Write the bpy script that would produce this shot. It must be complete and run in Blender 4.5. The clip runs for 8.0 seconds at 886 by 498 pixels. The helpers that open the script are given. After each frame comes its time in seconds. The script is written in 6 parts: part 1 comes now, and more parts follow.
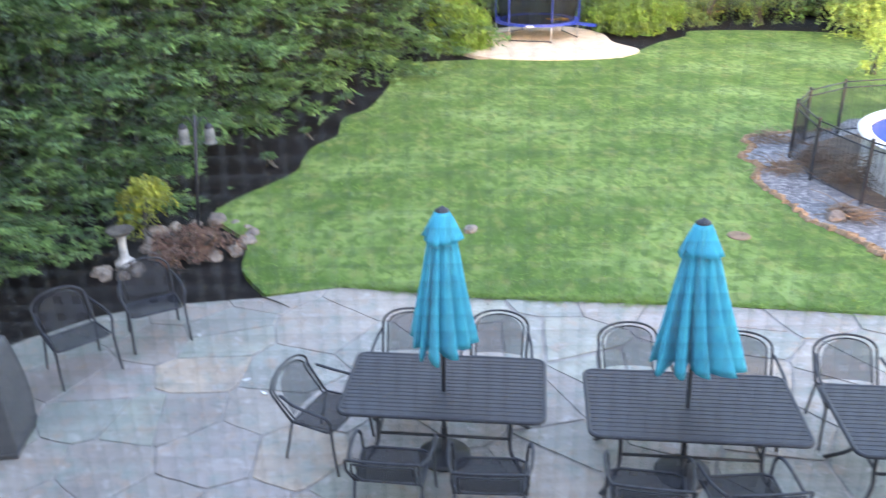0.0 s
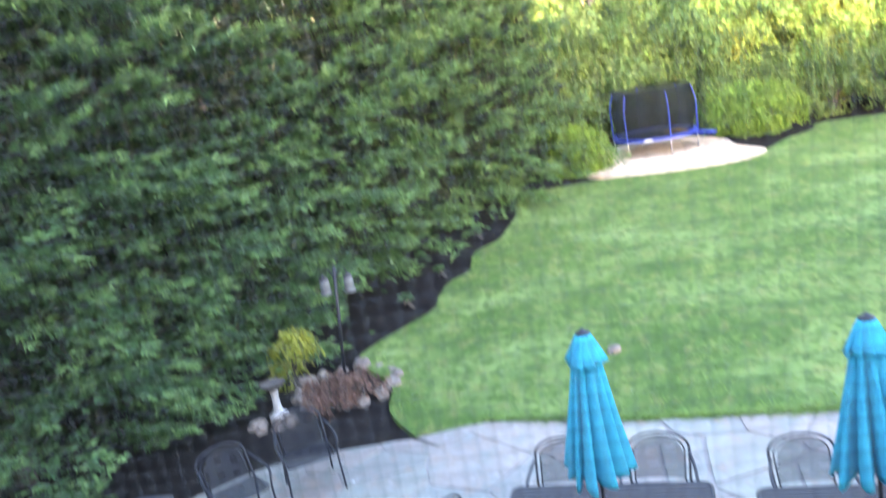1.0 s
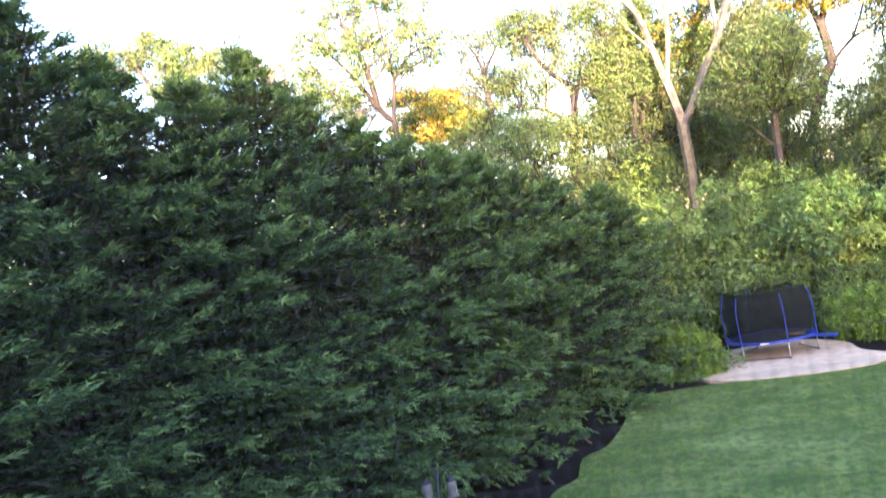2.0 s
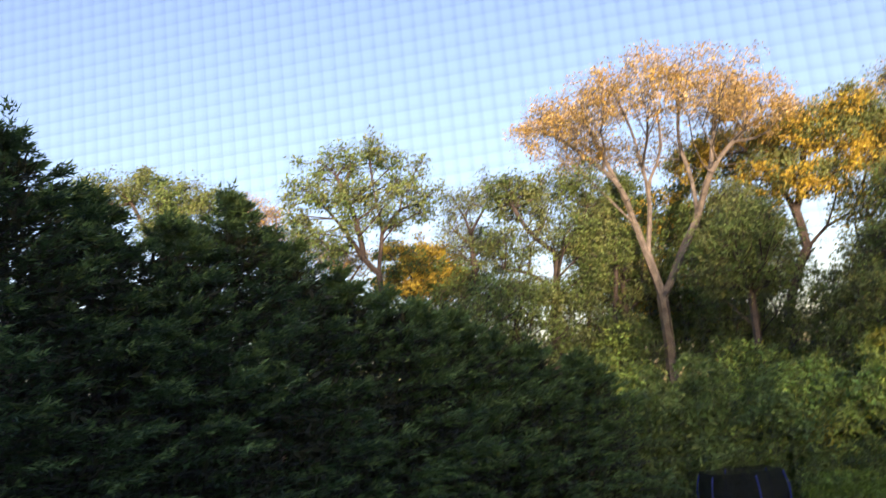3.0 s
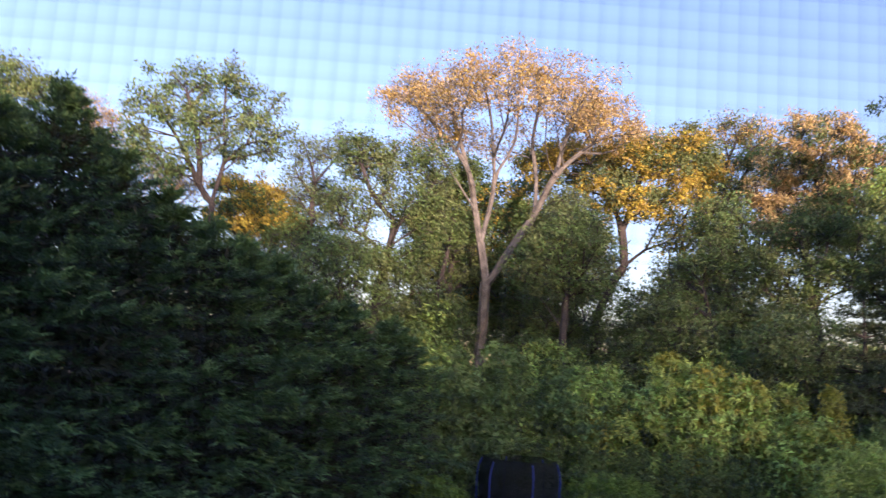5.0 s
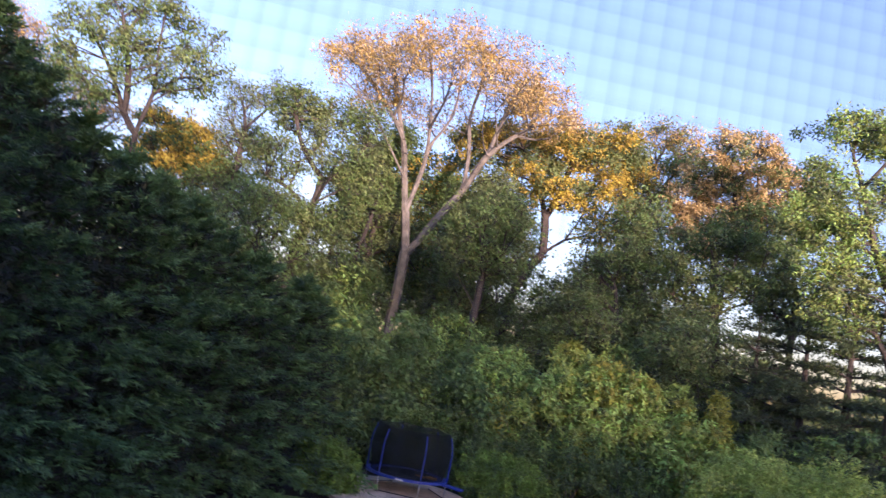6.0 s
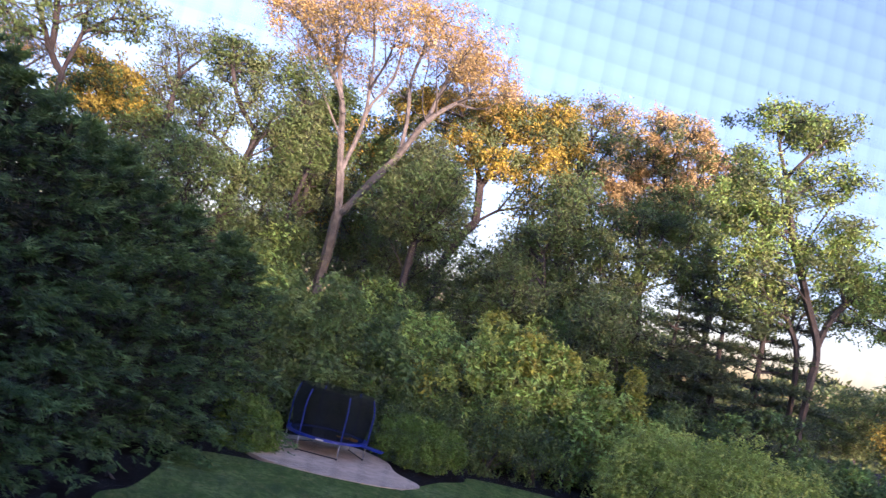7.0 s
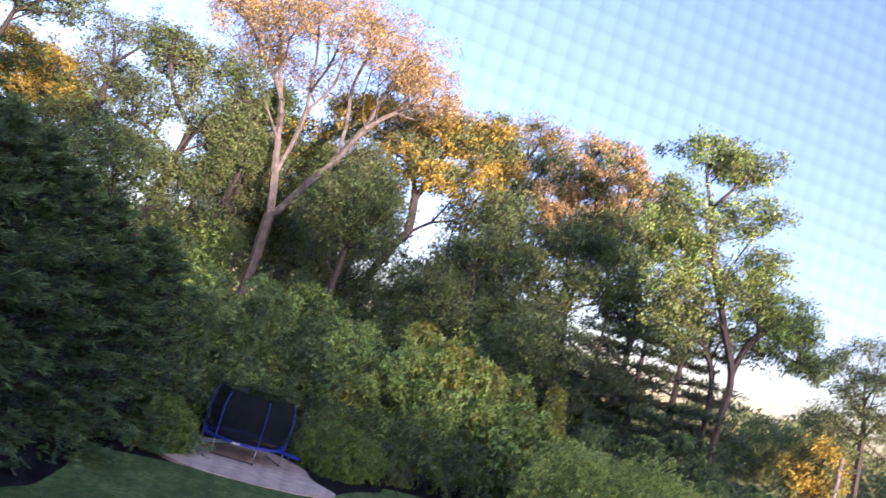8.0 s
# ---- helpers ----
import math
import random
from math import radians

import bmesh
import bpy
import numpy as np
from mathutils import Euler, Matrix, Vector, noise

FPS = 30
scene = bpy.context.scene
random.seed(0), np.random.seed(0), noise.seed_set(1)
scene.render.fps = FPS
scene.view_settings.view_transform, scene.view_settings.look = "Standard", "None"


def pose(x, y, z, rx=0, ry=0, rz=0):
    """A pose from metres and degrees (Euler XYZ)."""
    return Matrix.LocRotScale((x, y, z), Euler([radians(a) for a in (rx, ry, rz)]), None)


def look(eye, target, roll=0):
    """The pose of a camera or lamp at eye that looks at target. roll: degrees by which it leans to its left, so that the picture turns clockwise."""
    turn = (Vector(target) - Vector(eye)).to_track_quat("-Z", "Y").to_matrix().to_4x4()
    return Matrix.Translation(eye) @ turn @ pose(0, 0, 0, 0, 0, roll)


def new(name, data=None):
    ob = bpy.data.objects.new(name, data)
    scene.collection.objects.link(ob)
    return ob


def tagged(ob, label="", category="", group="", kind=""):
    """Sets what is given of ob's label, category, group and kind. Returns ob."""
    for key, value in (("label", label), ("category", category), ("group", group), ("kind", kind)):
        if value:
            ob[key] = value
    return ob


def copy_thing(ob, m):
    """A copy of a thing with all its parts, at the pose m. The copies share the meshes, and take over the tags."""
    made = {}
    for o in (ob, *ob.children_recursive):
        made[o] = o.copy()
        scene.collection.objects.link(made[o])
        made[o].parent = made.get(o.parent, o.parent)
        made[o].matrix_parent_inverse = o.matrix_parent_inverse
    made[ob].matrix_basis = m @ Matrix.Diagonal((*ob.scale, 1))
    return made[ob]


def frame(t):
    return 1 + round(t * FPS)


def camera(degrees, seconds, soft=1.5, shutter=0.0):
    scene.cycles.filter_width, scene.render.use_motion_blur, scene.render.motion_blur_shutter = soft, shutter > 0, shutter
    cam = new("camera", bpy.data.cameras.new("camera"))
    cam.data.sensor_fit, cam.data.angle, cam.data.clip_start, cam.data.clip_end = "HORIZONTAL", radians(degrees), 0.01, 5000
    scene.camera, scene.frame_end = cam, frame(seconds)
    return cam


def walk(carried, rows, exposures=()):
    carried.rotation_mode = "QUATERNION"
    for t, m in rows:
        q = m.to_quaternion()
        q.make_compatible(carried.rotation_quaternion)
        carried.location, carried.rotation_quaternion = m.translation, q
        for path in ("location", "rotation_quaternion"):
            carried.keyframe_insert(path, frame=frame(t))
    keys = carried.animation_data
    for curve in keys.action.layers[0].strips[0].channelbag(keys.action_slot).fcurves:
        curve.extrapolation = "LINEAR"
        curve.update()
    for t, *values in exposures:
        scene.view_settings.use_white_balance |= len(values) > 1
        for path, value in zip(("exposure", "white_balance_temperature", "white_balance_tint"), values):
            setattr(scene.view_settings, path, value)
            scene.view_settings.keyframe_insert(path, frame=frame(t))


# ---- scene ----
EYE = (0.0, 0.0, 5.0)
cam = camera(56.1, 8.0, 1.25, 0.5)
# seconds, heading to the left, tilt upward, lean to the left, all in degrees
ROWS = [
    (0.0, 0.00, -24.00, -1.00),
    (0.5, 5.56, -20.71, -6.36),
    (1.0, 8.96, -14.23, -10.01),
    (1.5, 12.99, -2.85, -8.61),
    (2.0, 13.72, 0.58, -10.00),
    (2.2, 13.72, 2.76, -9.52),
    (3.3, 9.53, 11.80, -4.71),
    (3.5, 8.51, 11.13, -4.16),
    (4.0, 6.16, 9.79, -2.25),
    (4.5, 3.11, 9.06, 0.73),
    (4.7, 1.58, 8.66, 1.98),
    (6.0, -6.07, 6.70, 11.00),
    (6.5, -9.09, 5.89, 12.48),
    (7.0, -11.16, 5.37, 13.74),
    (7.5, -13.33, 5.51, 15.32),
    (8.0, -15.55, 7.30, 16.77),
]


def aim(t, heading, tilt, lean):
    h, p = radians(heading), radians(tilt)
    way = Vector((-math.sin(h) * math.cos(p), math.cos(h) * math.cos(p), math.sin(p)))
    eye = eye_at(t)
    return look(eye, Vector(eye) + way, lean)


# the eye sways a few centimetres behind the insect screen
SWAY = [(0.0, 0.058), (1.5, 0.066), (2.2, 0.074), (3.3, 0.080), (4.5, 0.063), (6.0, 0.050), (7.0, 0.048), (8.0, 0.054)]


def eye_at(t):
    return (EYE[0], -float(np.interp(t, [q[0] for q in SWAY], [q[1] for q in SWAY])), EYE[2])


# seconds, stops, kelvin, tint
EXPOSURES = [(0.0, 4.9, 7900, 30), (1.0, 5.2, 7100, 31), (1.5, 5.0, 6600, 38), (2.0, 4.05, 6500, 40), (2.2, 3.7, 6500, 41), (3.3, 1.7, 6900, 37), (4.0, 1.8, 6400, 41), (4.7, 1.9, 6000, 46), (6.0, 2.1, 5750, 52), (8.0, 2.36, 5700, 56)]
walk(cam, [(t, aim(t, h, p, r)) for t, h, p, r in ROWS], EXPOSURES)

# ---- sky and sun: low morning sun from behind the house ----
SUN_TURN, SUN_HEIGHT = 165.0, 4.8  # degrees clockwise from straight ahead, and above the horizon
world = bpy.data.worlds.new("sky")
scene.world = world
world.use_nodes = True
wn = world.node_tree
sky = wn.nodes.new("ShaderNodeTexSky")
sky.sky_type = "NISHITA"
sky.sun_disc = False
sky.sun_elevation = radians(SUN_HEIGHT)
sky.sun_rotation = radians(SUN_TURN)
sky.air_density, sky.dust_density, sky.ozone_density = 1.0, 1.5, 2.0
wn.nodes["Background"].inputs["Strength"].default_value = 0.15
wn.links.new(sky.outputs[0], wn.nodes["Background"].inputs["Color"])
sun = new("sun", bpy.data.lights.new("sun", "SUN"))
sun.data.energy, sun.data.angle, sun.data.color = 2.3, radians(1.2), (1.0, 0.77, 0.51)
a, e = radians(SUN_TURN), radians(SUN_HEIGHT)
sun.matrix_world = look((0, 0, 60), Vector((0, 0, 60)) - Vector((math.sin(a) * math.cos(e), math.cos(a) * math.cos(e), math.sin(e))))


# ---- materials ----
def material(name, base, other=None, scale=8.0, rough=0.7, metal=0.0, bump=0.0, bump_scale=60.0, fine=None, island=0.0, piece=0.0, through_light=0.0, spec=0.4, coat=0.0, ends=(0.35, 0.65), rugged=0.5):
    """Noise between two colours, a finer noise over it, bump; island or piece: how far single leaves or pieces differ."""
    m = bpy.data.materials.new(name)
    m.use_nodes = True
    nt = m.node_tree
    n, l = nt.nodes, nt.links
    b = n["Principled BSDF"]
    b.inputs["Roughness"].default_value = rough
    b.inputs["Metallic"].default_value = metal
    b.inputs["Specular IOR Level"].default_value = spec
    b.inputs["Coat Weight"].default_value = coat
    co = n.new("ShaderNodeTexCoord")
    other = other or tuple(c * 0.75 for c in base)
    big = n.new("ShaderNodeTexNoise")
    big.inputs["Scale"].default_value = scale
    big.inputs["Detail"].default_value = 8
    big.inputs["Roughness"].default_value = rugged
    l.new(co.outputs["Object"], big.inputs["Vector"])
    ramp = n.new("ShaderNodeValToRGB")
    ramp.color_ramp.elements[0].position, ramp.color_ramp.elements[1].position = ends
    ramp.color_ramp.elements[0].color, ramp.color_ramp.elements[1].color = (*other, 1), (*base, 1)
    l.new(big.outputs["Fac"], ramp.inputs["Fac"])
    colour = ramp.outputs["Color"]
    small = n.new("ShaderNodeTexNoise")
    small.inputs["Scale"].default_value = bump_scale
    small.inputs["Detail"].default_value = 4
    l.new(co.outputs["Object"], small.inputs["Vector"])
    if fine is not None:
        mix = n.new("ShaderNodeMixRGB")
        r2 = n.new("ShaderNodeValToRGB")
        r2.color_ramp.elements[0].position, r2.color_ramp.elements[1].position = 0.45, 0.7
        l.new(small.outputs["Fac"], r2.inputs["Fac"])
        l.new(r2.outputs["Color"], mix.inputs["Fac"])
        l.new(colour, mix.inputs["Color1"])
        mix.inputs["Color2"].default_value = (*fine, 1)
        colour = mix.outputs["Color"]
    if island or piece:
        hsv = n.new("ShaderNodeHueSaturation")
        if island:
            source = n.new("ShaderNodeNewGeometry").outputs["Random Per Island"]
        else:
            source = n.new("ShaderNodeObjectInfo").outputs["Random"]
        amount = island or piece
        spans = {"Value": (1 - amount, 1 + amount), "Hue": (0.5 - 0.05 * amount, 0.5 + 0.05 * amount)}
        for k, (lo, hi) in spans.items():
            mr = n.new("ShaderNodeMapRange")
            mr.inputs["To Min"].default_value, mr.inputs["To Max"].default_value = lo, hi
            l.new(source, mr.inputs["Value"])
            l.new(mr.outputs[0], hsv.inputs[k])
        l.new(colour, hsv.inputs["Color"])
        colour = hsv.outputs["Color"]
    l.new(colour, b.inputs["Base Color"])
    if bump:
        bp = n.new("ShaderNodeBump")
        bp.inputs["Strength"].default_value = bump
        bp.inputs["Distance"].default_value = 0.02
        l.new(small.outputs["Fac"], bp.inputs["Height"])
        l.new(bp.outputs[0], b.inputs["Normal"])
    if through_light:
        tr = n.new("ShaderNodeBsdfTranslucent")
        l.new(colour, tr.inputs["Color"])
        ms = n.new("ShaderNodeMixShader")
        ms.inputs[0].default_value = through_light
        l.new(b.outputs[0], ms.inputs[1])
        l.new(tr.outputs[0], ms.inputs[2])
        l.new(ms.outputs[0], n["Material Output"].inputs["Surface"])
    return m


def foliage(name, base, other, island=0.35, scale=1.2, ends=(0.35, 0.65), rugged=0.5, thin=0.3):
    return material(name, base, other, scale=scale, rough=0.6, island=island, through_light=thin, spec=0.22, ends=ends, rugged=rugged)


M = {
    "lawn": material("lawn_grass", (0.165, 0.243, 0.060), (0.088, 0.158, 0.037), scale=0.9, rough=0.85, bump=0.9, bump_scale=55, spec=0.15, ends=(0.38, 0.62), rugged=0.78),
    "blade": foliage("grass_blades", (0.230, 0.355, 0.080), (0.110, 0.210, 0.047), 0.15, 0.9, (0.38, 0.62), 0.78),
    "mulch": material("black_mulch", (0.016, 0.013, 0.012), (0.008, 0.007, 0.007), scale=6, rough=0.95, bump=1.0, bump_scale=45, spec=0.1),
    "joint": material("stone_dust_joint", (0.33, 0.30, 0.275), (0.22, 0.195, 0.18), scale=5, rough=0.95, bump=0.6, bump_scale=90),
    "soil": material("brown_soil", (0.16, 0.115, 0.082), (0.085, 0.062, 0.046), scale=4, rough=0.95, bump=1.0, bump_scale=25),
    "twig": material("dry_brush", (0.24, 0.155, 0.10), (0.14, 0.09, 0.06), scale=5, rough=0.9),
    "sand": material("pale_sand", (0.68, 0.55, 0.40), (0.56, 0.45, 0.32), scale=2, rough=0.95, bump=0.5, bump_scale=40),
    "gravel": material("blue_gravel", (0.17, 0.175, 0.19), (0.09, 0.095, 0.11), scale=3, rough=0.9, bump=1.0, bump_scale=30, fine=(0.25, 0.245, 0.25)),
    "straw": material("pine_straw", (0.36, 0.22, 0.13), (0.20, 0.12, 0.07), scale=7, rough=0.95, bump=0.8, bump_scale=50),
    "cypress": foliage("cypress_sprays", (0.088, 0.182, 0.064), (0.045, 0.106, 0.045), 0.25, 1.1, thin=0.26),
    "cypress_light": foliage("light_cypress_sprays", (0.110, 0.215, 0.066), (0.060, 0.132, 0.046), 0.25, 1.1, thin=0.28),
    "cypress_tip": foliage("young_cypress_tips", (0.190, 0.330, 0.110), (0.125, 0.235, 0.080), 0.25, 1.1, thin=0.3),
    # dark green for inside the crown: the hedge's inner shade, set as leaf colour
    "inner_spray": foliage("shaded_inner_sprays", (0.042, 0.054, 0.027), (0.027, 0.038, 0.019), 0.2, 1.1, thin=0.15),
    "shrub": foliage("shrub_leaves", (0.178, 0.300, 0.051), (0.122, 0.224, 0.039), 0.3, 2.0),
    "thicket": foliage("thicket_leaves", (0.380, 0.520, 0.115), (0.210, 0.345, 0.085), 0.6, 0.6, thin=0.22),
    "dark_leaf": foliage("dark_leaves", (0.155, 0.240, 0.066), (0.095, 0.165, 0.050), 0.35, 0.8),
    "fresh": foliage("fresh_leaves", (0.200, 0.310, 0.092), (0.125, 0.225, 0.068), 0.3, 0.8),
    "tan_leaf": foliage("young_oak_leaves", (0.54, 0.41, 0.11), (0.44, 0.31, 0.075), 0.35, 0.5),
    "gold_leaf": foliage("golden_leaves", (0.54, 0.425, 0.058), (0.40, 0.335, 0.056), 0.35, 0.5),
    "olive_leaf": foliage("olive_leaves", (0.215, 0.280, 0.095), (0.135, 0.198, 0.070), 0.4, 0.5),
    "feather": foliage("feathery_leaves", (0.43, 0.54, 0.125), (0.28, 0.41, 0.09), 0.3, 0.8),
    "orange_leaf": foliage("orange_young_leaves", (0.60, 0.48, 0.21), (0.50, 0.38, 0.15), 0.3, 0.5),
    "lime": foliage("lime_leaves", (0.36, 0.38, 0.06), (0.24, 0.28, 0.05), 0.3, 3.0),
    "red_leaf": foliage("barberry_leaves", (0.25, 0.145, 0.108), (0.16, 0.09, 0.068), 0.25, 3.0),
    "pine": foliage("pine_needles", (0.125, 0.180, 0.082), (0.080, 0.125, 0.060), 0.3, 1.0),
    "bark": material("grey_bark", (0.26, 0.245, 0.215), (0.18, 0.155, 0.13), scale=3, rough=0.9, bump=0.8, bump_scale=18),
    "oak_bark": material("pale_oak_bark", (0.205, 0.20, 0.165), (0.12, 0.117, 0.097), scale=3, rough=0.9, bump=0.8, bump_scale=18),
    "dark_bark": material("dark_bark", (0.085, 0.077, 0.064), (0.05, 0.045, 0.038), scale=3, rough=0.9, bump=0.8, bump_scale=18),
    "iron": material("black_painted_steel", (0.026, 0.028, 0.036), (0.016, 0.017, 0.022), scale=12, rough=0.5, bump=0.05, spec=0.35),
    "turquoise": material("turquoise_canvas", (0.006, 0.39, 0.50), (0.005, 0.31, 0.42), scale=6, rough=0.9, bump=0.15, bump_scale=300, through_light=0.12, spec=0.08),
    "blue": material("blue_foam_sleeve", (0.011, 0.037, 0.280), (0.008, 0.029, 0.210), scale=5, rough=0.5),
    "steel": material("galvanised_steel", (0.42, 0.43, 0.44), (0.32, 0.33, 0.34), scale=10, rough=0.4, metal=0.7),
    "siding": material("pale_siding", (0.62, 0.60, 0.56), (0.56, 0.54, 0.50), scale=2, rough=0.7),
    "roof": material("roof_shingle", (0.09, 0.085, 0.08), (0.06, 0.056, 0.052), scale=5, rough=0.9, bump=0.5, bump_scale=20),
    "white": material("white_resin", (0.72, 0.72, 0.70), (0.60, 0.60, 0.58), scale=5, rough=0.5, bump=0.1),
    "rock": material("field_stone", (0.27, 0.22, 0.18), (0.14, 0.115, 0.10), scale=5, rough=0.9, bump=0.7, bump_scale=15, piece=0.25),
    "cover": material("grey_vinyl_cover", (0.060, 0.062, 0.068), (0.045, 0.047, 0.052), scale=3, rough=0.6, bump=0.3, bump_scale=12),
    "slab": material("flagstone", (0.365, 0.315, 0.275), (0.215, 0.188, 0.168), scale=2.2, ends=(0.40, 0.60), rough=0.44, spec=0.5, bump=0.4, bump_scale=14, fine=(0.29, 0.26, 0.245), piece=0.22),
}


def overlay(name, layers):
    """Lays stains and patches over a material, in the world's own metres: scale, stretch, from, to, colour, share."""
    n, l = M[name].node_tree.nodes, M[name].node_tree.links
    b = n["Principled BSDF"]
    colour = b.inputs["Base Color"].links[0].from_socket
    place = n.new("ShaderNodeNewGeometry").outputs["Position"]
    for scale, stretch, lo, hi, tone, amount in layers:
        mp = n.new("ShaderNodeMapping")
        mp.inputs["Scale"].default_value = stretch
        mp.inputs["Location"].default_value = (scale * 3.1, scale * 1.7, 0)
        l.new(place, mp.inputs["Vector"])
        no = n.new("ShaderNodeTexNoise")
        no.inputs["Scale"].default_value = scale
        no.inputs["Detail"].default_value = 5
        no.inputs["Roughness"].default_value = 0.6
        l.new(mp.outputs[0], no.inputs["Vector"])
        mr = n.new("ShaderNodeMapRange")
        mr.inputs["From Min"].default_value, mr.inputs["From Max"].default_value = lo, hi
        mr.inputs["To Max"].default_value = amount
        l.new(no.outputs["Fac"], mr.inputs["Value"])
        mix = n.new("ShaderNodeMixRGB")
        l.new(mr.outputs[0], mix.inputs["Fac"])
        l.new(colour, mix.inputs["Color1"])
        mix.inputs["Color2"].default_value = (*tone, 1)
        colour = mix.outputs["Color"]
    l.new(colour, b.inputs["Base Color"])


# broad pale areas, tufts, dry spots
LAWN_PATCHES = [(11.0, (1, 0.7, 1), 0.50, 0.62, (0.046, 0.100, 0.018), 0.8), (2.2, (1, 0.8, 1), 0.49, 0.58, (0.060, 0.128, 0.025), 0.7), (0.3, (1, 1, 1), 0.45, 0.62, (0.230, 0.325, 0.105), 0.7), (0.75, (1, 0.7, 1), 0.47, 0.60, (0.044, 0.102, 0.021), 0.65), (3.2, (1, 0.6, 1), 0.52, 0.64, (0.23, 0.23, 0.075), 0.5), (6.0, (1, 0.6, 1), 0.47, 0.60, (0.050, 0.108, 0.020), 0.75)]
overlay("lawn", LAWN_PATCHES)
overlay("sand", [(3.0, (1, 1, 1), 0.5, 0.65, (0.36, 0.28, 0.21), 0.5), (14.0, (1, 1, 1), 0.55, 0.7, (0.30, 0.235, 0.18), 0.6)])
overlay("gravel", [(2.4, (1, 1, 1), 0.46, 0.60, (0.075, 0.08, 0.088), 0.75), (9.0, (1, 1, 1), 0.50, 0.62, (0.34, 0.335, 0.33), 0.7), (22.0, (1, 1, 1), 0.52, 0.62, (0.06, 0.062, 0.07), 0.7)])
overlay("mulch", [(9.0, (1, 1, 1), 0.56, 0.68, (0.045, 0.034, 0.026), 0.7)])


def net_material(name, colour, cover, glow=0.0):
    """Fine netting: this share of it stops light."""
    m = bpy.data.materials.new(name)
    m.use_nodes = True
    n, l = m.node_tree.nodes, m.node_tree.links
    b = n["Principled BSDF"]
    b.inputs["Base Color"].default_value = (*colour, 1)
    b.inputs["Roughness"].default_value = 0.8
    b.inputs["Specular IOR Level"].default_value = 0.1
    solid = b.outputs[0]
    if glow:
        tr = n.new("ShaderNodeBsdfTranslucent")
        tr.inputs["Color"].default_value = (*colour, 1)
        m2 = n.new("ShaderNodeMixShader")
        m2.inputs[0].default_value = glow
        l.new(solid, m2.inputs[1])
        l.new(tr.outputs[0], m2.inputs[2])
        solid = m2.outputs[0]
    t = n.new("ShaderNodeBsdfTransparent")
    ms = n.new("ShaderNodeMixShader")
    ms.inputs[0].default_value = cover
    l.new(t.outputs[0], ms.inputs[1])
    l.new(solid, ms.inputs[2])
    l.new(ms.outputs[0], n["Material Output"].inputs["Surface"])
    return m


M["net"] = net_material("black_netting", (0.007, 0.010, 0.011), 0.68)
M["mesh"] = net_material("woven_steel_mesh", (0.03, 0.031, 0.035), 0.56)
M["seat_mesh"] = net_material("woven_seat_mesh", (0.022, 0.023, 0.027), 0.82)
M["fence_net"] = net_material("black_fence_mesh", (0.012, 0.012, 0.014), 0.13)


# ---- mesh helpers ----
def part(name, bm, mat, parent=None, label="", smooth=False):
    """Links a bmesh or a ready mesh as one object under a thing."""
    if isinstance(bm, bpy.types.Mesh):
        me = bm
    else:
        me = bpy.data.meshes.new(name)
        bm.to_mesh(me)
        bm.free()
    if mat is not None and not me.materials:
        me.materials.append(mat)
    if smooth:
        me.polygons.foreach_set("use_smooth", [True] * len(me.polygons))
    ob = new(name, me)
    if parent is not None:
        ob.parent = parent
    if label:
        ob["label"] = label
    return ob


def thing(name, x, y, z, turn, label, category, group="", kind=""):
    ob = new(name)
    ob.matrix_world = pose(x, y, z, 0, 0, turn)
    return tagged(ob, label, category, group, kind)


def box(bm, x, y, z, sx, sy, sz, bevel=0.0, m=None):
    """A box round its centre, with worn edges."""
    mm = Matrix.Translation((x, y, z)) @ Matrix.Diagonal((sx, sy, sz, 1))
    got = bmesh.ops.create_cube(bm, size=1.0, matrix=(m @ mm) if m else mm)
    if bevel:
        edges = {e for v in got["verts"] for e in v.link_edges}
        bmesh.ops.bevel(bm, geom=list(edges), offset=bevel, segments=2, affect="EDGES", profile=0.7)
    return bm


def tube(bm, points, radius, sides=8, closed=False, cap=True):
    """A bent round bar through the points; radius may be one number or one for each point."""
    pts = [Vector(p) for p in points]
    rings = []
    up = Vector((0.13, 0.07, 1)).normalized()
    for i, p in enumerate(pts):
        before = pts[i - 1] if (i or closed) else p
        after = pts[(i + 1) % len(pts)] if (i < len(pts) - 1 or closed) else p
        d = (after - before).normalized()
        s = d.cross(up)
        if s.length < 0.05:
            s = d.cross(Vector((1, 0, 0)))
        s.normalize()
        u = s.cross(d)
        r = radius[i] if isinstance(radius, (list, tuple)) else radius
        rings.append([bm.verts.new(p + r * (math.cos(k * 2 * math.pi / sides) * s + math.sin(k * 2 * math.pi / sides) * u)) for k in range(sides)])
    n = len(rings)
    for i in range(n if closed else n - 1):
        a, b = rings[i], rings[(i + 1) % n]
        for k in range(sides):
            bm.faces.new((a[k], a[(k + 1) % sides], b[(k + 1) % sides], b[k]))
    if cap and not closed:
        bm.faces.new(rings[0][::-1])
        bm.faces.new(rings[-1])
    return bm


def lathe(bm, profile, sides=24, x=0.0, y=0.0):
    """A turned shape from (radius, height) pairs."""
    rings = [[bm.verts.new((x + r * math.cos(k * 2 * math.pi / sides), y + r * math.sin(k * 2 * math.pi / sides), z)) for k in range(sides)] for r, z in profile]
    for a, b in zip(rings, rings[1:]):
        for k in range(sides):
            bm.faces.new((a[k], a[(k + 1) % sides], b[(k + 1) % sides], b[k]))
    bm.faces.new(rings[0][::-1])
    bm.faces.new(rings[-1])
    return bm


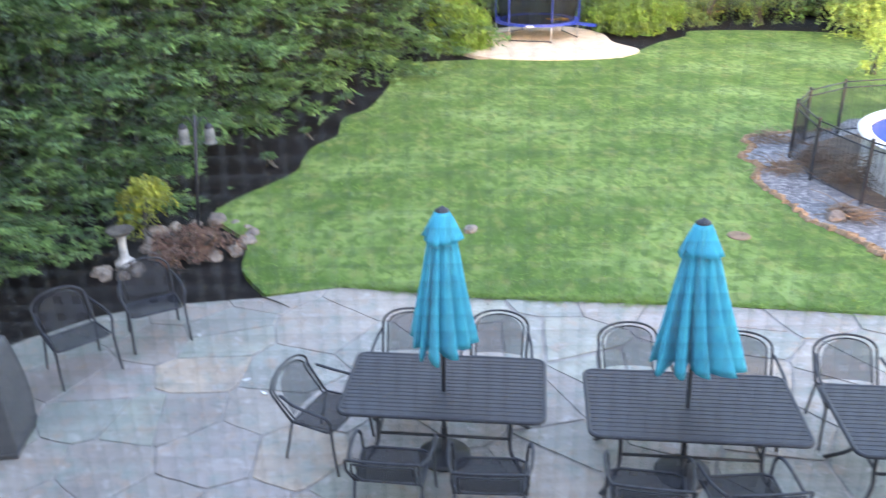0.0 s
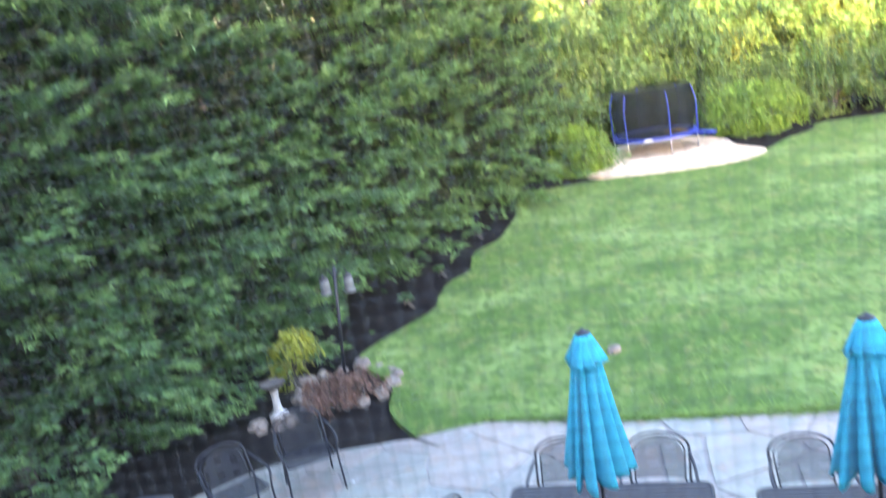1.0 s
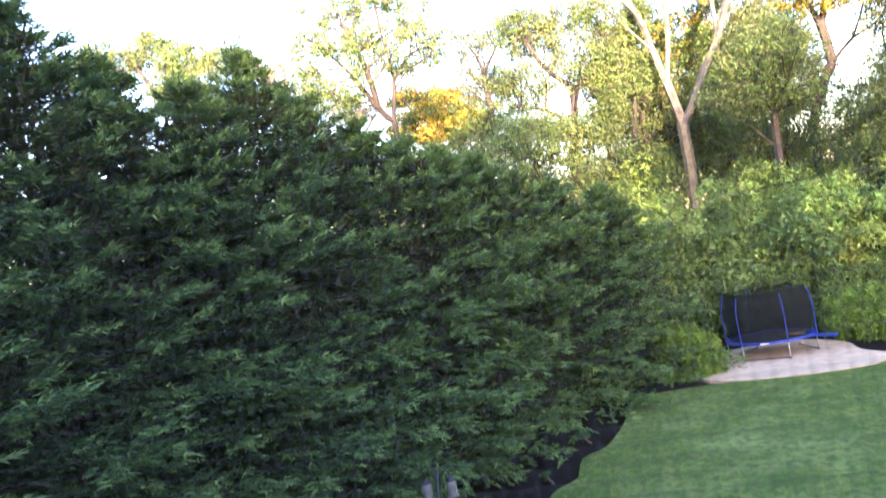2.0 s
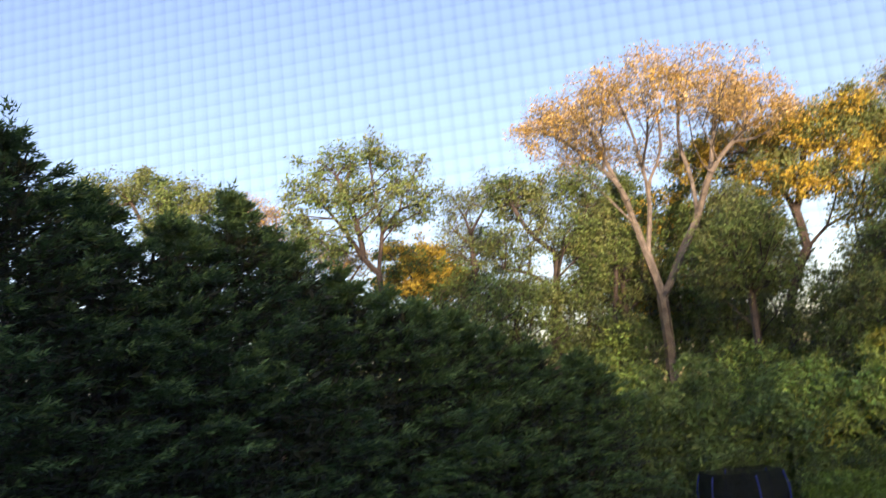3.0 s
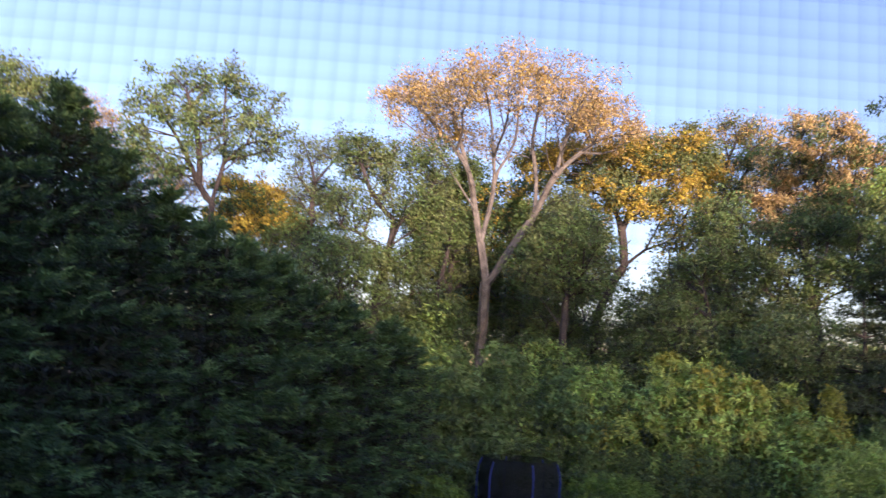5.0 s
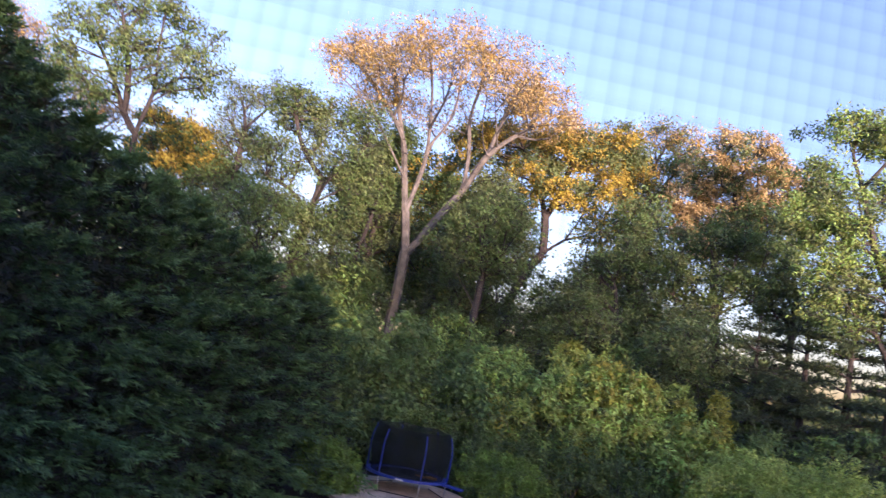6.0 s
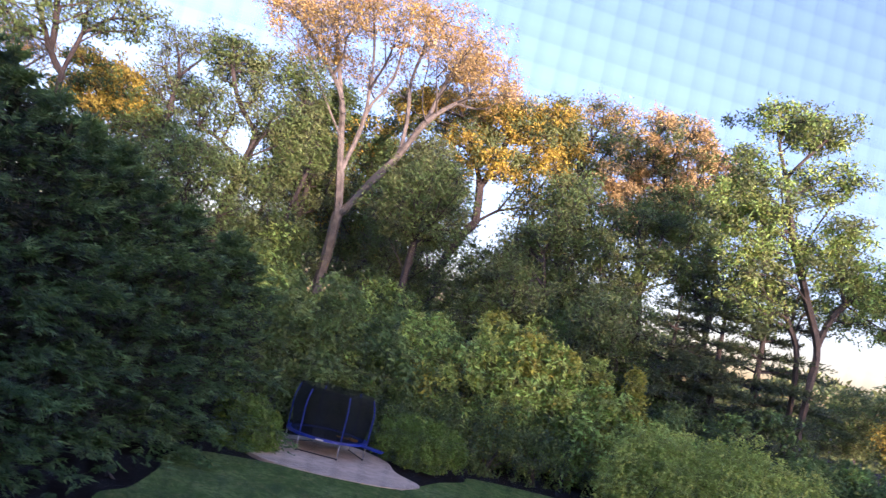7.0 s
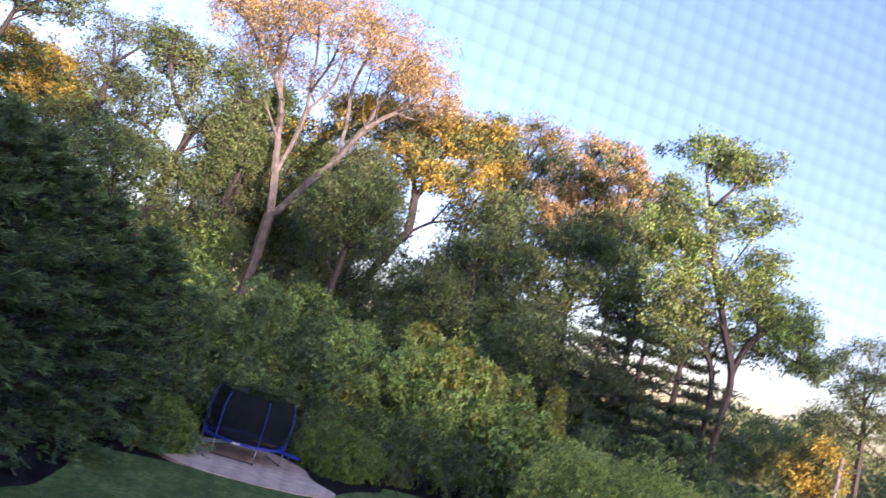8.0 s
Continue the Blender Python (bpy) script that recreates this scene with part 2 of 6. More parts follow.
def soft_path(points, steps=6, closed=False):
    """A rounded line through the points (Catmull-Rom)."""
    p = [np.array(q, float) for q in points]
    n = len(p)
    out = []
    for i in range(n if closed else n - 1):
        a, b, c, d = (p[(i - 1) % n], p[i], p[(i + 1) % n], p[(i + 2) % n]) if closed else (p[max(i - 1, 0)], p[i], p[i + 1], p[min(i + 2, n - 1)])
        for k in range(steps):
            t = k / steps
            out.append(0.5 * (2 * b + (c - a) * t + (2 * a - 5 * b + 4 * c - d) * t * t + (3 * b - a - 3 * c + d) * t ** 3))
    if not closed:
        out.append(p[-1])
    return out


def sheet(bm, outline, z, drop=0.12):
    """A flat ground patch with a skirt down into the earth."""
    top = [bm.verts.new((q[0], q[1], z)) for q in outline]
    low = [bm.verts.new((q[0], q[1], z - drop)) for q in outline]
    bm.faces.new(top)
    for i in range(len(top)):
        j = (i + 1) % len(top)
        bm.faces.new((top[i], low[i], low[j], top[j]))
    bmesh.ops.recalc_face_normals(bm, faces=bm.faces)
    return bm


def quad_mesh(name, corners):
    """A mesh of loose faces from an array (n, corners, 3)."""
    k = np.shape(corners)[1]
    v = np.asarray(corners, dtype=np.float32).reshape(-1, 3)
    n = len(v) // k
    me = bpy.data.meshes.new(name)
    me.vertices.add(len(v))
    me.vertices.foreach_set("co", v.ravel())
    me.loops.add(k * n)
    me.loops.foreach_set("vertex_index", np.arange(k * n, dtype=np.int32))
    me.polygons.add(n)
    me.polygons.foreach_set("loop_start", np.arange(0, k * n, k, dtype=np.int32))
    me.update(calc_edges=True)
    return me


RNG = np.random.default_rng(7)


def unit(v):
    return v / np.maximum(np.linalg.norm(v, axis=-1, keepdims=True), 1e-9)


def leaves(places, size, out=None, droop=0.25, slim=0.55):
    """Pointed leaves at the places; their faces turn outward and to the sky, their tips hang a little."""
    n = len(places)
    face = RNG.normal(size=(n, 3)) * 0.85 + np.array([0, 0, 0.65])
    if out is not None:
        face += 0.7 * out
    face = unit(face)
    way = RNG.normal(size=(n, 3))
    way[:, 2] -= droop
    if out is not None:
        way += 0.5 * out
    way = unit(way - (way * face).sum(1, keepdims=True) * face)
    side = np.cross(face, way)
    L = size * RNG.uniform(0.6, 1.35, (n, 1))
    W = L * slim * 0.5
    a = places
    tip = a + way * L - face * L * 0.08
    skew = RNG.uniform(-0.3, 0.3, (n, 1)) * L
    return np.stack([a + side * W + way * skew, tip, a - side * W - way * skew], 1)


def sprays(places, way, size, pairs=3, spread=0.85, slim=0.095):
    """Flat feathered fronds: narrow leaflets in pairs along an axis, and one at its tip."""
    n = len(places)
    way = unit(way)
    side = np.cross(way, np.array([0, 0, 1.0])) + 0.35 * RNG.normal(size=(n, 3))
    side = unit(side - (side * way).sum(1, keepdims=True) * way)
    L = size * RNG.uniform(0.6, 1.35, (n, 1))
    out = []
    for k in range(2 * pairs + 1):
        f = (k // 2) / pairs
        if k == 2 * pairs:
            d, root, length = way, places + way * L * 0.45, L * 0.6
        else:
            s = 1 if k % 2 else -1
            ang = spread * (1 - 0.35 * f) + RNG.normal(size=(n, 1)) * 0.14
            d = way * np.cos(ang) + s * side * np.sin(ang)
            d = d - np.array([0, 0, 0.16])
            root = places + way * L * (0.05 + 0.65 * f)
            length = L * (0.62 - 0.34 * f) * RNG.uniform(0.75, 1.2, (n, 1))
        w = unit(np.cross(d, RNG.normal(size=(n, 3)) * 0.45 + np.array([0, 0, 1.0]))) * L * slim
        out.append(np.stack([root + w, root + d * length, root - w], 1))
    return np.concatenate(out)


# ---- trees ----
def limbs(boughs, trunk, tips, bias=0.6, step=1.1):
    """Joins the tips to the trunk along short, light paths. Returns places, parents."""
    pos = [np.array(p, float) for p in trunk]
    par = [-1] + list(range(len(trunk) - 1))
    length = [0.0]
    for i in range(1, len(pos)):
        length.append(length[-1] + np.linalg.norm(pos[i] - pos[i - 1]))
    first = len(trunk) // 2
    for line in boughs:
        near = int(np.argmin([np.linalg.norm(q - np.array(line[0], float)) for q in pos]))
        for q in soft_path(line, 3)[1:]:
            pos.append(q)
            par.append(near)
            length.append(length[near] + 0.4 * np.linalg.norm(q - pos[near]))
            near = len(pos) - 1
    order = np.argsort(np.linalg.norm(tips - pos[len(trunk) - 1], axis=1))
    ends = []
    for i in order:
        t = tips[i]
        P = np.array(pos)
        d = np.linalg.norm(P - t, axis=1)
        cost = d + bias * np.array(length) + np.where(P[:, 2] > t[2] + 0.2, 0.6 * (P[:, 2] - t[2]), 0)
        cost[:first] += 100
        j = int(np.argmin(cost))
        n = max(1, int(d[j] / step))
        start, last = pos[j], j
        bow = RNG.normal(size=3) * 0.06 * d[j] - np.array([0, 0, 0.04 * d[j]])
        for k in range(1, n + 1):
            f = k / n
            q = start + (t - start) * f + bow * math.sin(math.pi * f) + (RNG.normal(size=3) * 0.05 if k < n else 0)
            pos.append(q)
            par.append(last)
            length.append(length[last] + np.linalg.norm(q - pos[last]))
            last = len(pos) - 1
        ends.append(last)
    return np.array(pos), np.array(par), ends


def wood_mesh(name, pos, par, tip=0.012, sides=6, power=2.0, most=1.0):
    r = np.zeros(len(pos))
    kids = np.zeros(len(pos))
    for i in range(len(pos) - 1, -1, -1):
        r[i] = tip if kids[i] == 0 else kids[i]
        if par[i] >= 0:
            kids[par[i]] = (kids[par[i]] ** power + r[i] ** power) ** (1 / power)
    r = np.minimum(r, most)
    i = np.where(par >= 0)[0]
    a, b, ra, rb = pos[par[i]], pos[i], np.minimum(r[par[i]], r[i] * 1.5), r[i]
    d = unit(b - a)
    s = unit(np.cross(d, np.array([0.31, 0.17, 0.94])))
    u = np.cross(s, d)
    quads = []
    for sides, which in ((3, rb < 0.035), (sides, rb >= 0.035)):
        for k in range(sides):
            c0, c1 = 2 * math.pi * k / sides, 2 * math.pi * (k + 1) / sides
            e0, e1 = math.cos(c0) * s + math.sin(c0) * u, math.cos(c1) * s + math.sin(c1) * u
            quads.append(np.stack([a + e0 * ra[:, None], a + e1 * ra[:, None], b + e1 * rb[:, None], b + e0 * rb[:, None]], 1)[which])
    return quad_mesh(name, np.concatenate(quads))


def in_blobs(blobs, n, hollow=0.35, shrink=0.0, dome=False):
    """Places in ellipsoids (x, y, z, across, up), fewer towards the middle; dome: above their waist alone."""
    vol = np.array([b[3] ** 2 * b[4] for b in blobs]) ** 0.67
    pick = RNG.choice(len(blobs), n, p=vol / vol.sum())
    B = np.array(blobs, float)[pick]
    B[:, 3:] = np.maximum(B[:, 3:] - shrink, B[:, 3:] * 0.5)
    d = unit(RNG.normal(size=(n, 3)))
    if dome:
        d[:, 2] = np.abs(d[:, 2]) - 0.08
    rad = (hollow + (1 - hollow) * RNG.random((n, 1))) ** 0.6 * RNG.uniform(0.85, 1.12, (n, 1))
    return B[:, :3] + d * rad * np.stack([B[:, 3], B[:, 3], B[:, 4]], 1)


def broad_tree(name, x, y, trunk, blobs, lobes, leaf_count, leaf_size, leaf, bark, label, group="trees of the wood", second=None, tip=0.0052, most=0.4, boughs=(), lobe=0.95, per=10, shell=0.42, dome=False, bias=0.6, bent=True):
    """A tree at (x, y): trunk points and crown ellipsoids from its foot. Branches end in lobes, lobes in twigs, twigs in clumps of leaves."""
    root = thing(name, x, y, 0, 0, label, "tree", group)
    ends = in_blobs(blobs, lobes, shell, 0.1, dome)
    pos, par, tops = limbs(boughs, soft_path(trunk, 4), ends, bias)
    tops = np.array(tops)
    mid = np.mean(ends, axis=0)
    size = lobe * RNG.uniform(0.55, 1.25, lobes)
    which = np.repeat(np.arange(lobes), per)
    start = pos[tops][which]
    way = unit(0.35 * unit(start - mid) + RNG.normal(size=(len(which), 3)) + np.array([0, 0, 0.18]))
    clumps = start + way * np.array([1, 1, 0.72]) * (size[which] * RNG.uniform(0.35, 1.08, len(which)))[:, None]
    first = len(pos)
    # a twig may bend once on its way
    if bent:
        knee = (start + clumps) / 2 + RNG.normal(size=clumps.shape) * 0.07
        pos = np.concatenate([pos, knee, clumps])
        par = np.concatenate([par, tops[which], first + np.arange(len(knee))])
    else:
        pos = np.concatenate([pos, clumps])
        par = np.concatenate([par, tops[which]])
    part("trunk", wood_mesh("trunk", pos, par, tip=tip, most=most), M[bark], root)
    weight = RNG.gamma(1.6, 1.0, len(clumps))
    pick = RNG.choice(len(clumps), leaf_count, p=weight / weight.sum())
    at = clumps[pick] + np.clip(RNG.normal(size=(leaf_count, 3)), -1.7, 1.7) * np.array([1, 1, 0.75]) * 0.21
    me = quad_mesh("crown", leaves(at, leaf_size, unit(at - start[pick]) * 0.6))
    me.materials.append(M[leaf])
    if second:
        me.materials.append(M[second])
        mixed = (RNG.random(lobes) < 0.4)[which[pick]]
        me.polygons.foreach_set("material_index", mixed.astype(np.int32))
    part("crown", me, None, root)
    return root


def cypress(x, y, height, across, label, boughs=150, size=0.17, fine=1.0, leaf="cypress"):
    """A Leyland-like evergreen: plumes of flat sprays that reach out in tiers, old sprays within, coloured dark as if
    shaded.
    """
    root = thing("cypress_tree", x, y, 0, 0, label, "tree", "evergreen hedge trees")
    bm = bmesh.new()
    tube(bm, [(0, 0, -0.1), (0.03, 0.02, height * 0.5), (0, 0, height - 0.7)], [0.16, 0.10, 0.02], 7)
    part("trunk", bm, M["dark_bark"], root)
    up = np.array([0, 0, 1.0])
    h = np.concatenate([RNG.random(boughs) ** 0.9, 0.90 + 0.1 * RNG.random(10)])
    boughs = len(h)
    turn = RNG.random(boughs) * 2 * math.pi
    shape = np.clip(1 - h ** 1.8, 0.0, 1) ** 0.72
    reach = across * shape * np.clip(RNG.normal(0.98, 0.17, boughs), 0.55, 1.32) + 0.15
    e = np.stack([np.cos(turn), np.sin(turn), 0 * h], 1)
    side = unit(np.stack([-np.sin(turn), np.cos(turn), RNG.normal(size=boughs) * 0.22], 1))
    rise = 0.16 + 0.75 * h ** 1.5 + RNG.normal(size=boughs) * 0.15
    tip = e * reach[:, None] + up * (0.2 + h * (height - 0.35))[:, None]
    long = np.minimum(1.2 + 0.9 * (1 - h), reach + 0.4) * RNG.uniform(0.75, 1.3, boughs)
    axis = unit(e + up * rise[:, None] + side * RNG.normal(size=(boughs, 1)) * 0.25)
    # branchlets in a flat, tapering plume on both sides of each bough; sprays along the branchlets
    per = int(26 * fine)
    b = np.repeat(np.arange(boughs), per)
    f = RNG.random(len(b)) ** 0.8
    hand = RNG.choice((-1.0, 1.0), len(b))
    root_at = tip[b] - axis[b] * (long[b] * (1 - f))[:, None] - up * (0.20 * long[b] * f * f)[:, None]
    out = unit(axis[b] * 0.75 + side[b] * (hand * 0.8)[:, None] + RNG.normal(size=(len(b), 3)) * 0.13 - up * 0.10)
    reach2 = long[b] * (0.50 - 0.40 * f) * RNG.uniform(0.6, 1.25, len(b))
    k = 3
    g = np.repeat(np.arange(len(b)), k)
    along = np.tile((np.arange(k) + 0.35) / k, len(b)) + RNG.normal(size=len(g)) * 0.08
    at = root_at[g] + out[g] * (reach2[g] * along)[:, None] - up * (0.14 * reach2[g] * along ** 2)[:, None] + RNG.normal(size=(len(g), 3)) * 0.028
    way = out[g] + axis[b][g] * 0.45 + RNG.normal(size=(len(g), 3)) * 0.15 - up * 0.10
    top = np.clip(RNG.normal(size=(60, 3)), -1.4, 1.4) * np.array([0.15, 0.15, 0.30]) + np.array([0, 0, height - 0.55])
    tway = RNG.normal(size=(60, 3)) * 0.55 + np.array([0, 0, 0.8])
    me = quad_mesh("crown", sprays(np.concatenate([at, top]), np.concatenate([way, tway]), size, 2, slim=0.105))
    me.materials.append(M[leaf])
    me.materials.append(M["cypress_tip"])
    young = np.concatenate([(f[g] + 0.35 * along > 0.95) & (RNG.random(len(g)) < 0.75), np.zeros(60, bool)])
    me.polygons.foreach_set("material_index", np.tile(young, 5).astype(np.int32))
    part("crown", me, None, root)
    # old inner sprays, their green darkened to put shade between the boughs
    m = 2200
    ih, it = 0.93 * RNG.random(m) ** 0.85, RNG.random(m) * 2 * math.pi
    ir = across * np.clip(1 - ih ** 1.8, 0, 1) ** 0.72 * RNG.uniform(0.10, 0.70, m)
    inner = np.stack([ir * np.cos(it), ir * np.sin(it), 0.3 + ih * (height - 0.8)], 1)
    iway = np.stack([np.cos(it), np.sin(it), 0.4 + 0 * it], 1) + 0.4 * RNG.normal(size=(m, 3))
    part("dead_foliage", quad_mesh("dead_foliage", sprays(inner, iway, 0.36, 2)), M["inner_spray"], root, "old inner sprays in a dark green that stands for shade in the crown")
    return root


def bush(name, x, y, blobs, count, leaf_size, leaf, label, group="", second=None, stems=7, lumps=130, lump_size=0.30, hang=0.35, row=7, shell=0.62, third=None, outward=0.8):
    """A shrub: stems, and short drooping shoots set with leaves on the outer shell of many lumps."""
    root = thing(name, x, y, 0, 0, label, "shrub", group)
    low = min(b[2] - b[4] for b in blobs)
    subs = in_blobs(blobs, max(10, count // lumps), shell)
    subs[:, 2] = np.maximum(subs[:, 2], low + 0.15)
    bm = bmesh.new()
    for k in range(stems):
        t = subs[RNG.integers(0, len(subs))]
        tube(bm, [(0.15 * math.cos(k), 0.15 * math.sin(k), -0.1), (t[0] * 0.4, t[1] * 0.4, t[2] * 0.5), tuple(t)], [0.035, 0.022, 0.008], 5)
    part("stems", bm, M["dark_bark"], root)
    shoots = count // row
    which = RNG.integers(0, len(subs), shoots)
    d = unit(RNG.normal(size=(shoots, 3)) + np.array([0, 0, 0.35]))
    mean = np.mean([b[3] for b in blobs]) * lump_size
    start = subs[which] + d * (mean * RNG.uniform(0.65, 1.1, (len(subs), 1)))[which] * RNG.uniform(0.7, 1.0, (shoots, 1))
    go = unit(d + 0.6 * RNG.normal(size=(shoots, 3)))
    reach = hang * RNG.uniform(0.5, 1.3, (shoots, 1))
    at, out = [], []
    for k in range(row):
        f = (k + 0.5) / row
        p = start + go * reach * f
        p = p - np.array([0, 0, 1.0]) * reach * 0.75 * f * f
        at.append(p + RNG.normal(size=(shoots, 3)) * leaf_size * 0.22)
        out.append(d)
    at, out = np.concatenate(at), np.concatenate(out)
    at[:, 2] = np.maximum(at[:, 2], 0.04)
    me = quad_mesh("crown", leaves(at, leaf_size, out * outward, 0.35))
    me.materials.append(M[leaf])
    if second:
        me.materials.append(M[second])
        kind = (RNG.random(len(subs)) < 0.35).astype(np.int32)
        if third:
            me.materials.append(M[third])
            kind[RNG.random(len(subs)) < 0.15] = 2
        me.polygons.foreach_set("material_index", np.tile(kind[which], row))
    part("crown", me, None, root)
    return root


# ---- ground, lawn, patio, beds ----
bm = bmesh.new()
rings = [0, 6, 12, 20, 30, 45, 80, 200, 600, 2500]
prev = None
for r in rings[1:]:
    ring = [bm.verts.new((r * math.cos(k * math.pi / 24), 10 + r * math.sin(k * math.pi / 24), -0.08 if r < 46 else -0.3)) for k in range(48)]
    if prev is None:
        bm.faces.new(ring)
    else:
        for k in range(48):
            bm.faces.new((prev[k], ring[k], ring[(k + 1) % 48], prev[(k + 1) % 48]))
    prev = ring
tagged(part("ground", bm, M["mulch"]), "dark leaf-strewn earth of beds and woodland floor", "ground", kind="structure")

BED = [(-2.36, 9.78), (-2.85, 10.6), (-3.0, 11.6), (-3.75, 12.65), (-3.6, 13.4), (-3.15, 14.15), (-2.75, 14.9), (-2.72, 15.7), (-2.62, 16.5), (-2.25, 17.2), (-2.25, 18.0),
       (-2.2, 18.8), (-1.75, 19.5), (-1.5, 20.8), (-1.35, 22.1), (-1.38, 23.4), (-0.7, 24.8), (0.4, 25.1), (1.4, 25.2)]
BACK = [(5.5, 25.05), (6.2, 26.1), (7.2, 27.5), (8.3, 28.5), (9.0, 29.6), (12.2, 29.2), (14.8, 27.8), (18.5, 24.5), (21, 18), (21, 8)]
FRONT = [(9.0, 8.3), (5.4, 8.93), (3.66, 9.22), (2.6, 9.34), (1.55, 9.45), (0.55, 9.57), (-0.35, 9.76), (-1.4, 9.97)]
lawn_line = soft_path(BED, 4) + soft_path(BACK, 4) + soft_path(FRONT, 4)
bm = bmesh.new()
sheet(bm, lawn_line, 0.0)
tagged(part("lawn", bm, M["lawn"]), "mown green lawn with uneven lighter and darker patches", "lawn", kind="structure")

SAND = [(0.7, 26.6), (1.5, 25.35), (2.6, 24.95), (3.8, 24.85), (5.0, 24.95), (5.9, 25.5), (6.25, 26.3), (5.7, 27.6), (5.6, 29.3), (4.6, 30.8), (2.6, 30.9), (1.3, 29.6)]
bm = bmesh.new()
sheet(bm, soft_path(SAND, 5, True), 0.025)
tagged(part("sand_bed", bm, M["sand"]), "pale sand bed under the trampoline", "sand", kind="structure")

EDGE = [(8.2, 16.95), (7.2, 16.8), (6.3, 16.55), (6.25, 15.9), (5.8, 15.3), (5.95, 14.7), (5.7, 14.2), (5.6, 13.6), (5.75, 12.7), (5.75, 12.1), (6.0, 11.6), (6.2, 11.1), (6.3, 10.6), (6.9, 9.9), (8.5, 9.6)]
edge_line = soft_path(EDGE, 5)
bm = bmesh.new()
sheet(bm, edge_line + [(15, 9.6), (15, 18), (9, 17.8)], 0.02)
tagged(part("gravel_bed", bm, M["gravel"]), "blue-grey gravel bed round the pool fence", "gravel", kind="structure")
bm = bmesh.new()
fine_edge = soft_path(edge_line, 4)
tube(bm, [(q[0] + RNG.normal() * 0.035, q[1] + RNG.normal() * 0.035, 0.0) for q in fine_edge], [float(RNG.uniform(0.025, 0.085)) for q in fine_edge], 6)
tagged(part("bed_edging", bm, M["straw"]), "rust-brown scalloped edging along the gravel", "edging", kind="structure")

patio_line = soft_path([(-6.6, 0.1), (-6.4, 6.5), (-5.23, 8.48), (-4.81, 8.9), (-4.4, 9.25), (-3.84, 9.5), (-3.3, 9.57), (-2.4, 9.7)], 3) + [tuple(q) for q in soft_path(FRONT, 4)][::-1] + [(9.0, 0.1)]
bm = bmesh.new()
sheet(bm, patio_line, -0.008, 0.1)
patio = tagged(part("patio", bm, M["joint"]), "grey flagstone patio with irregular joints", "patio", kind="structure")

# ---- the house behind the eye ----
house = thing("house", 0, 0, 0, 0, "pale two-storey house wall with an open window", "house", kind="structure")
bm = bmesh.new()
for x0, x1, z0, z1 in ((-9, -0.6, -0.1, 6.4), (0.6, 9, -0.1, 6.4), (-0.6, 0.6, -0.1, 4.3), (-0.6, 0.6, 5.9, 6.4)):
    box(bm, (x0 + x1) / 2, 0.0, (z0 + z1) / 2, x1 - x0, 0.16, z1 - z0)
for x in (-8.92, 8.92):
    box(bm, x, -4.6, 3.15, 0.16, 9.0, 6.5)
box(bm, 0, -9.18, 3.15, 18, 0.16, 6.5)
part("wall", bm, M["siding"], house)
bm = bmesh.new()
vs = [bm.verts.new(p) for p in ((-9.4, 0.4, 6.42), (9.4, 0.4, 6.42), (9.4, -9.6, 6.42), (-9.4, -9.6, 6.42), (-9.4, -4.6, 9.6), (9.4, -4.6, 9.6))]
for f in ((0, 1, 5, 4), (2, 3, 4, 5), (0, 4, 3), (1, 2, 5), (3, 2, 1, 0)):
    bm.faces.new([vs[i] for i in f])
part("roof", bm, M["roof"], house)
bm = bmesh.new()
box(bm, 0, -4.6, 3.0, 17.5, 8.9, 0.2)
part("floor", bm, M["siding"], house)

# far unseen bank added behind the house to block low sun; gaps leak some
bm = bmesh.new()
for k in range(31):
    x = -5 + 2.5 * k
    top = 25.2 + 2.2 * math.sin(k * 0.9) + 1.6 * math.sin(k * 2.3 + 1) + 0.9 * math.sin(k * 5.1)
    z = -0.4
    while z < top:
        high = min(1.6, top - z)
        if z < 16.0 or RNG.random() > 0.16:
            y = -120 + 1.5 * math.sin(k * 3.7 + z)
            box(bm, x, y, z + high / 2, 2.5, 3.0, high)
        z += 1.6
tagged(part("backdrop", bm, M["dark_leaf"]), "unseen dark bank added behind the house to block the low sun", "woods", kind="structure")


# ---- things on the patio ----
def bar(name, points, radius, parent, mat="iron", sides=7):
    return part(name, tube(bmesh.new(), points, radius, sides), M[mat], parent, smooth=True)


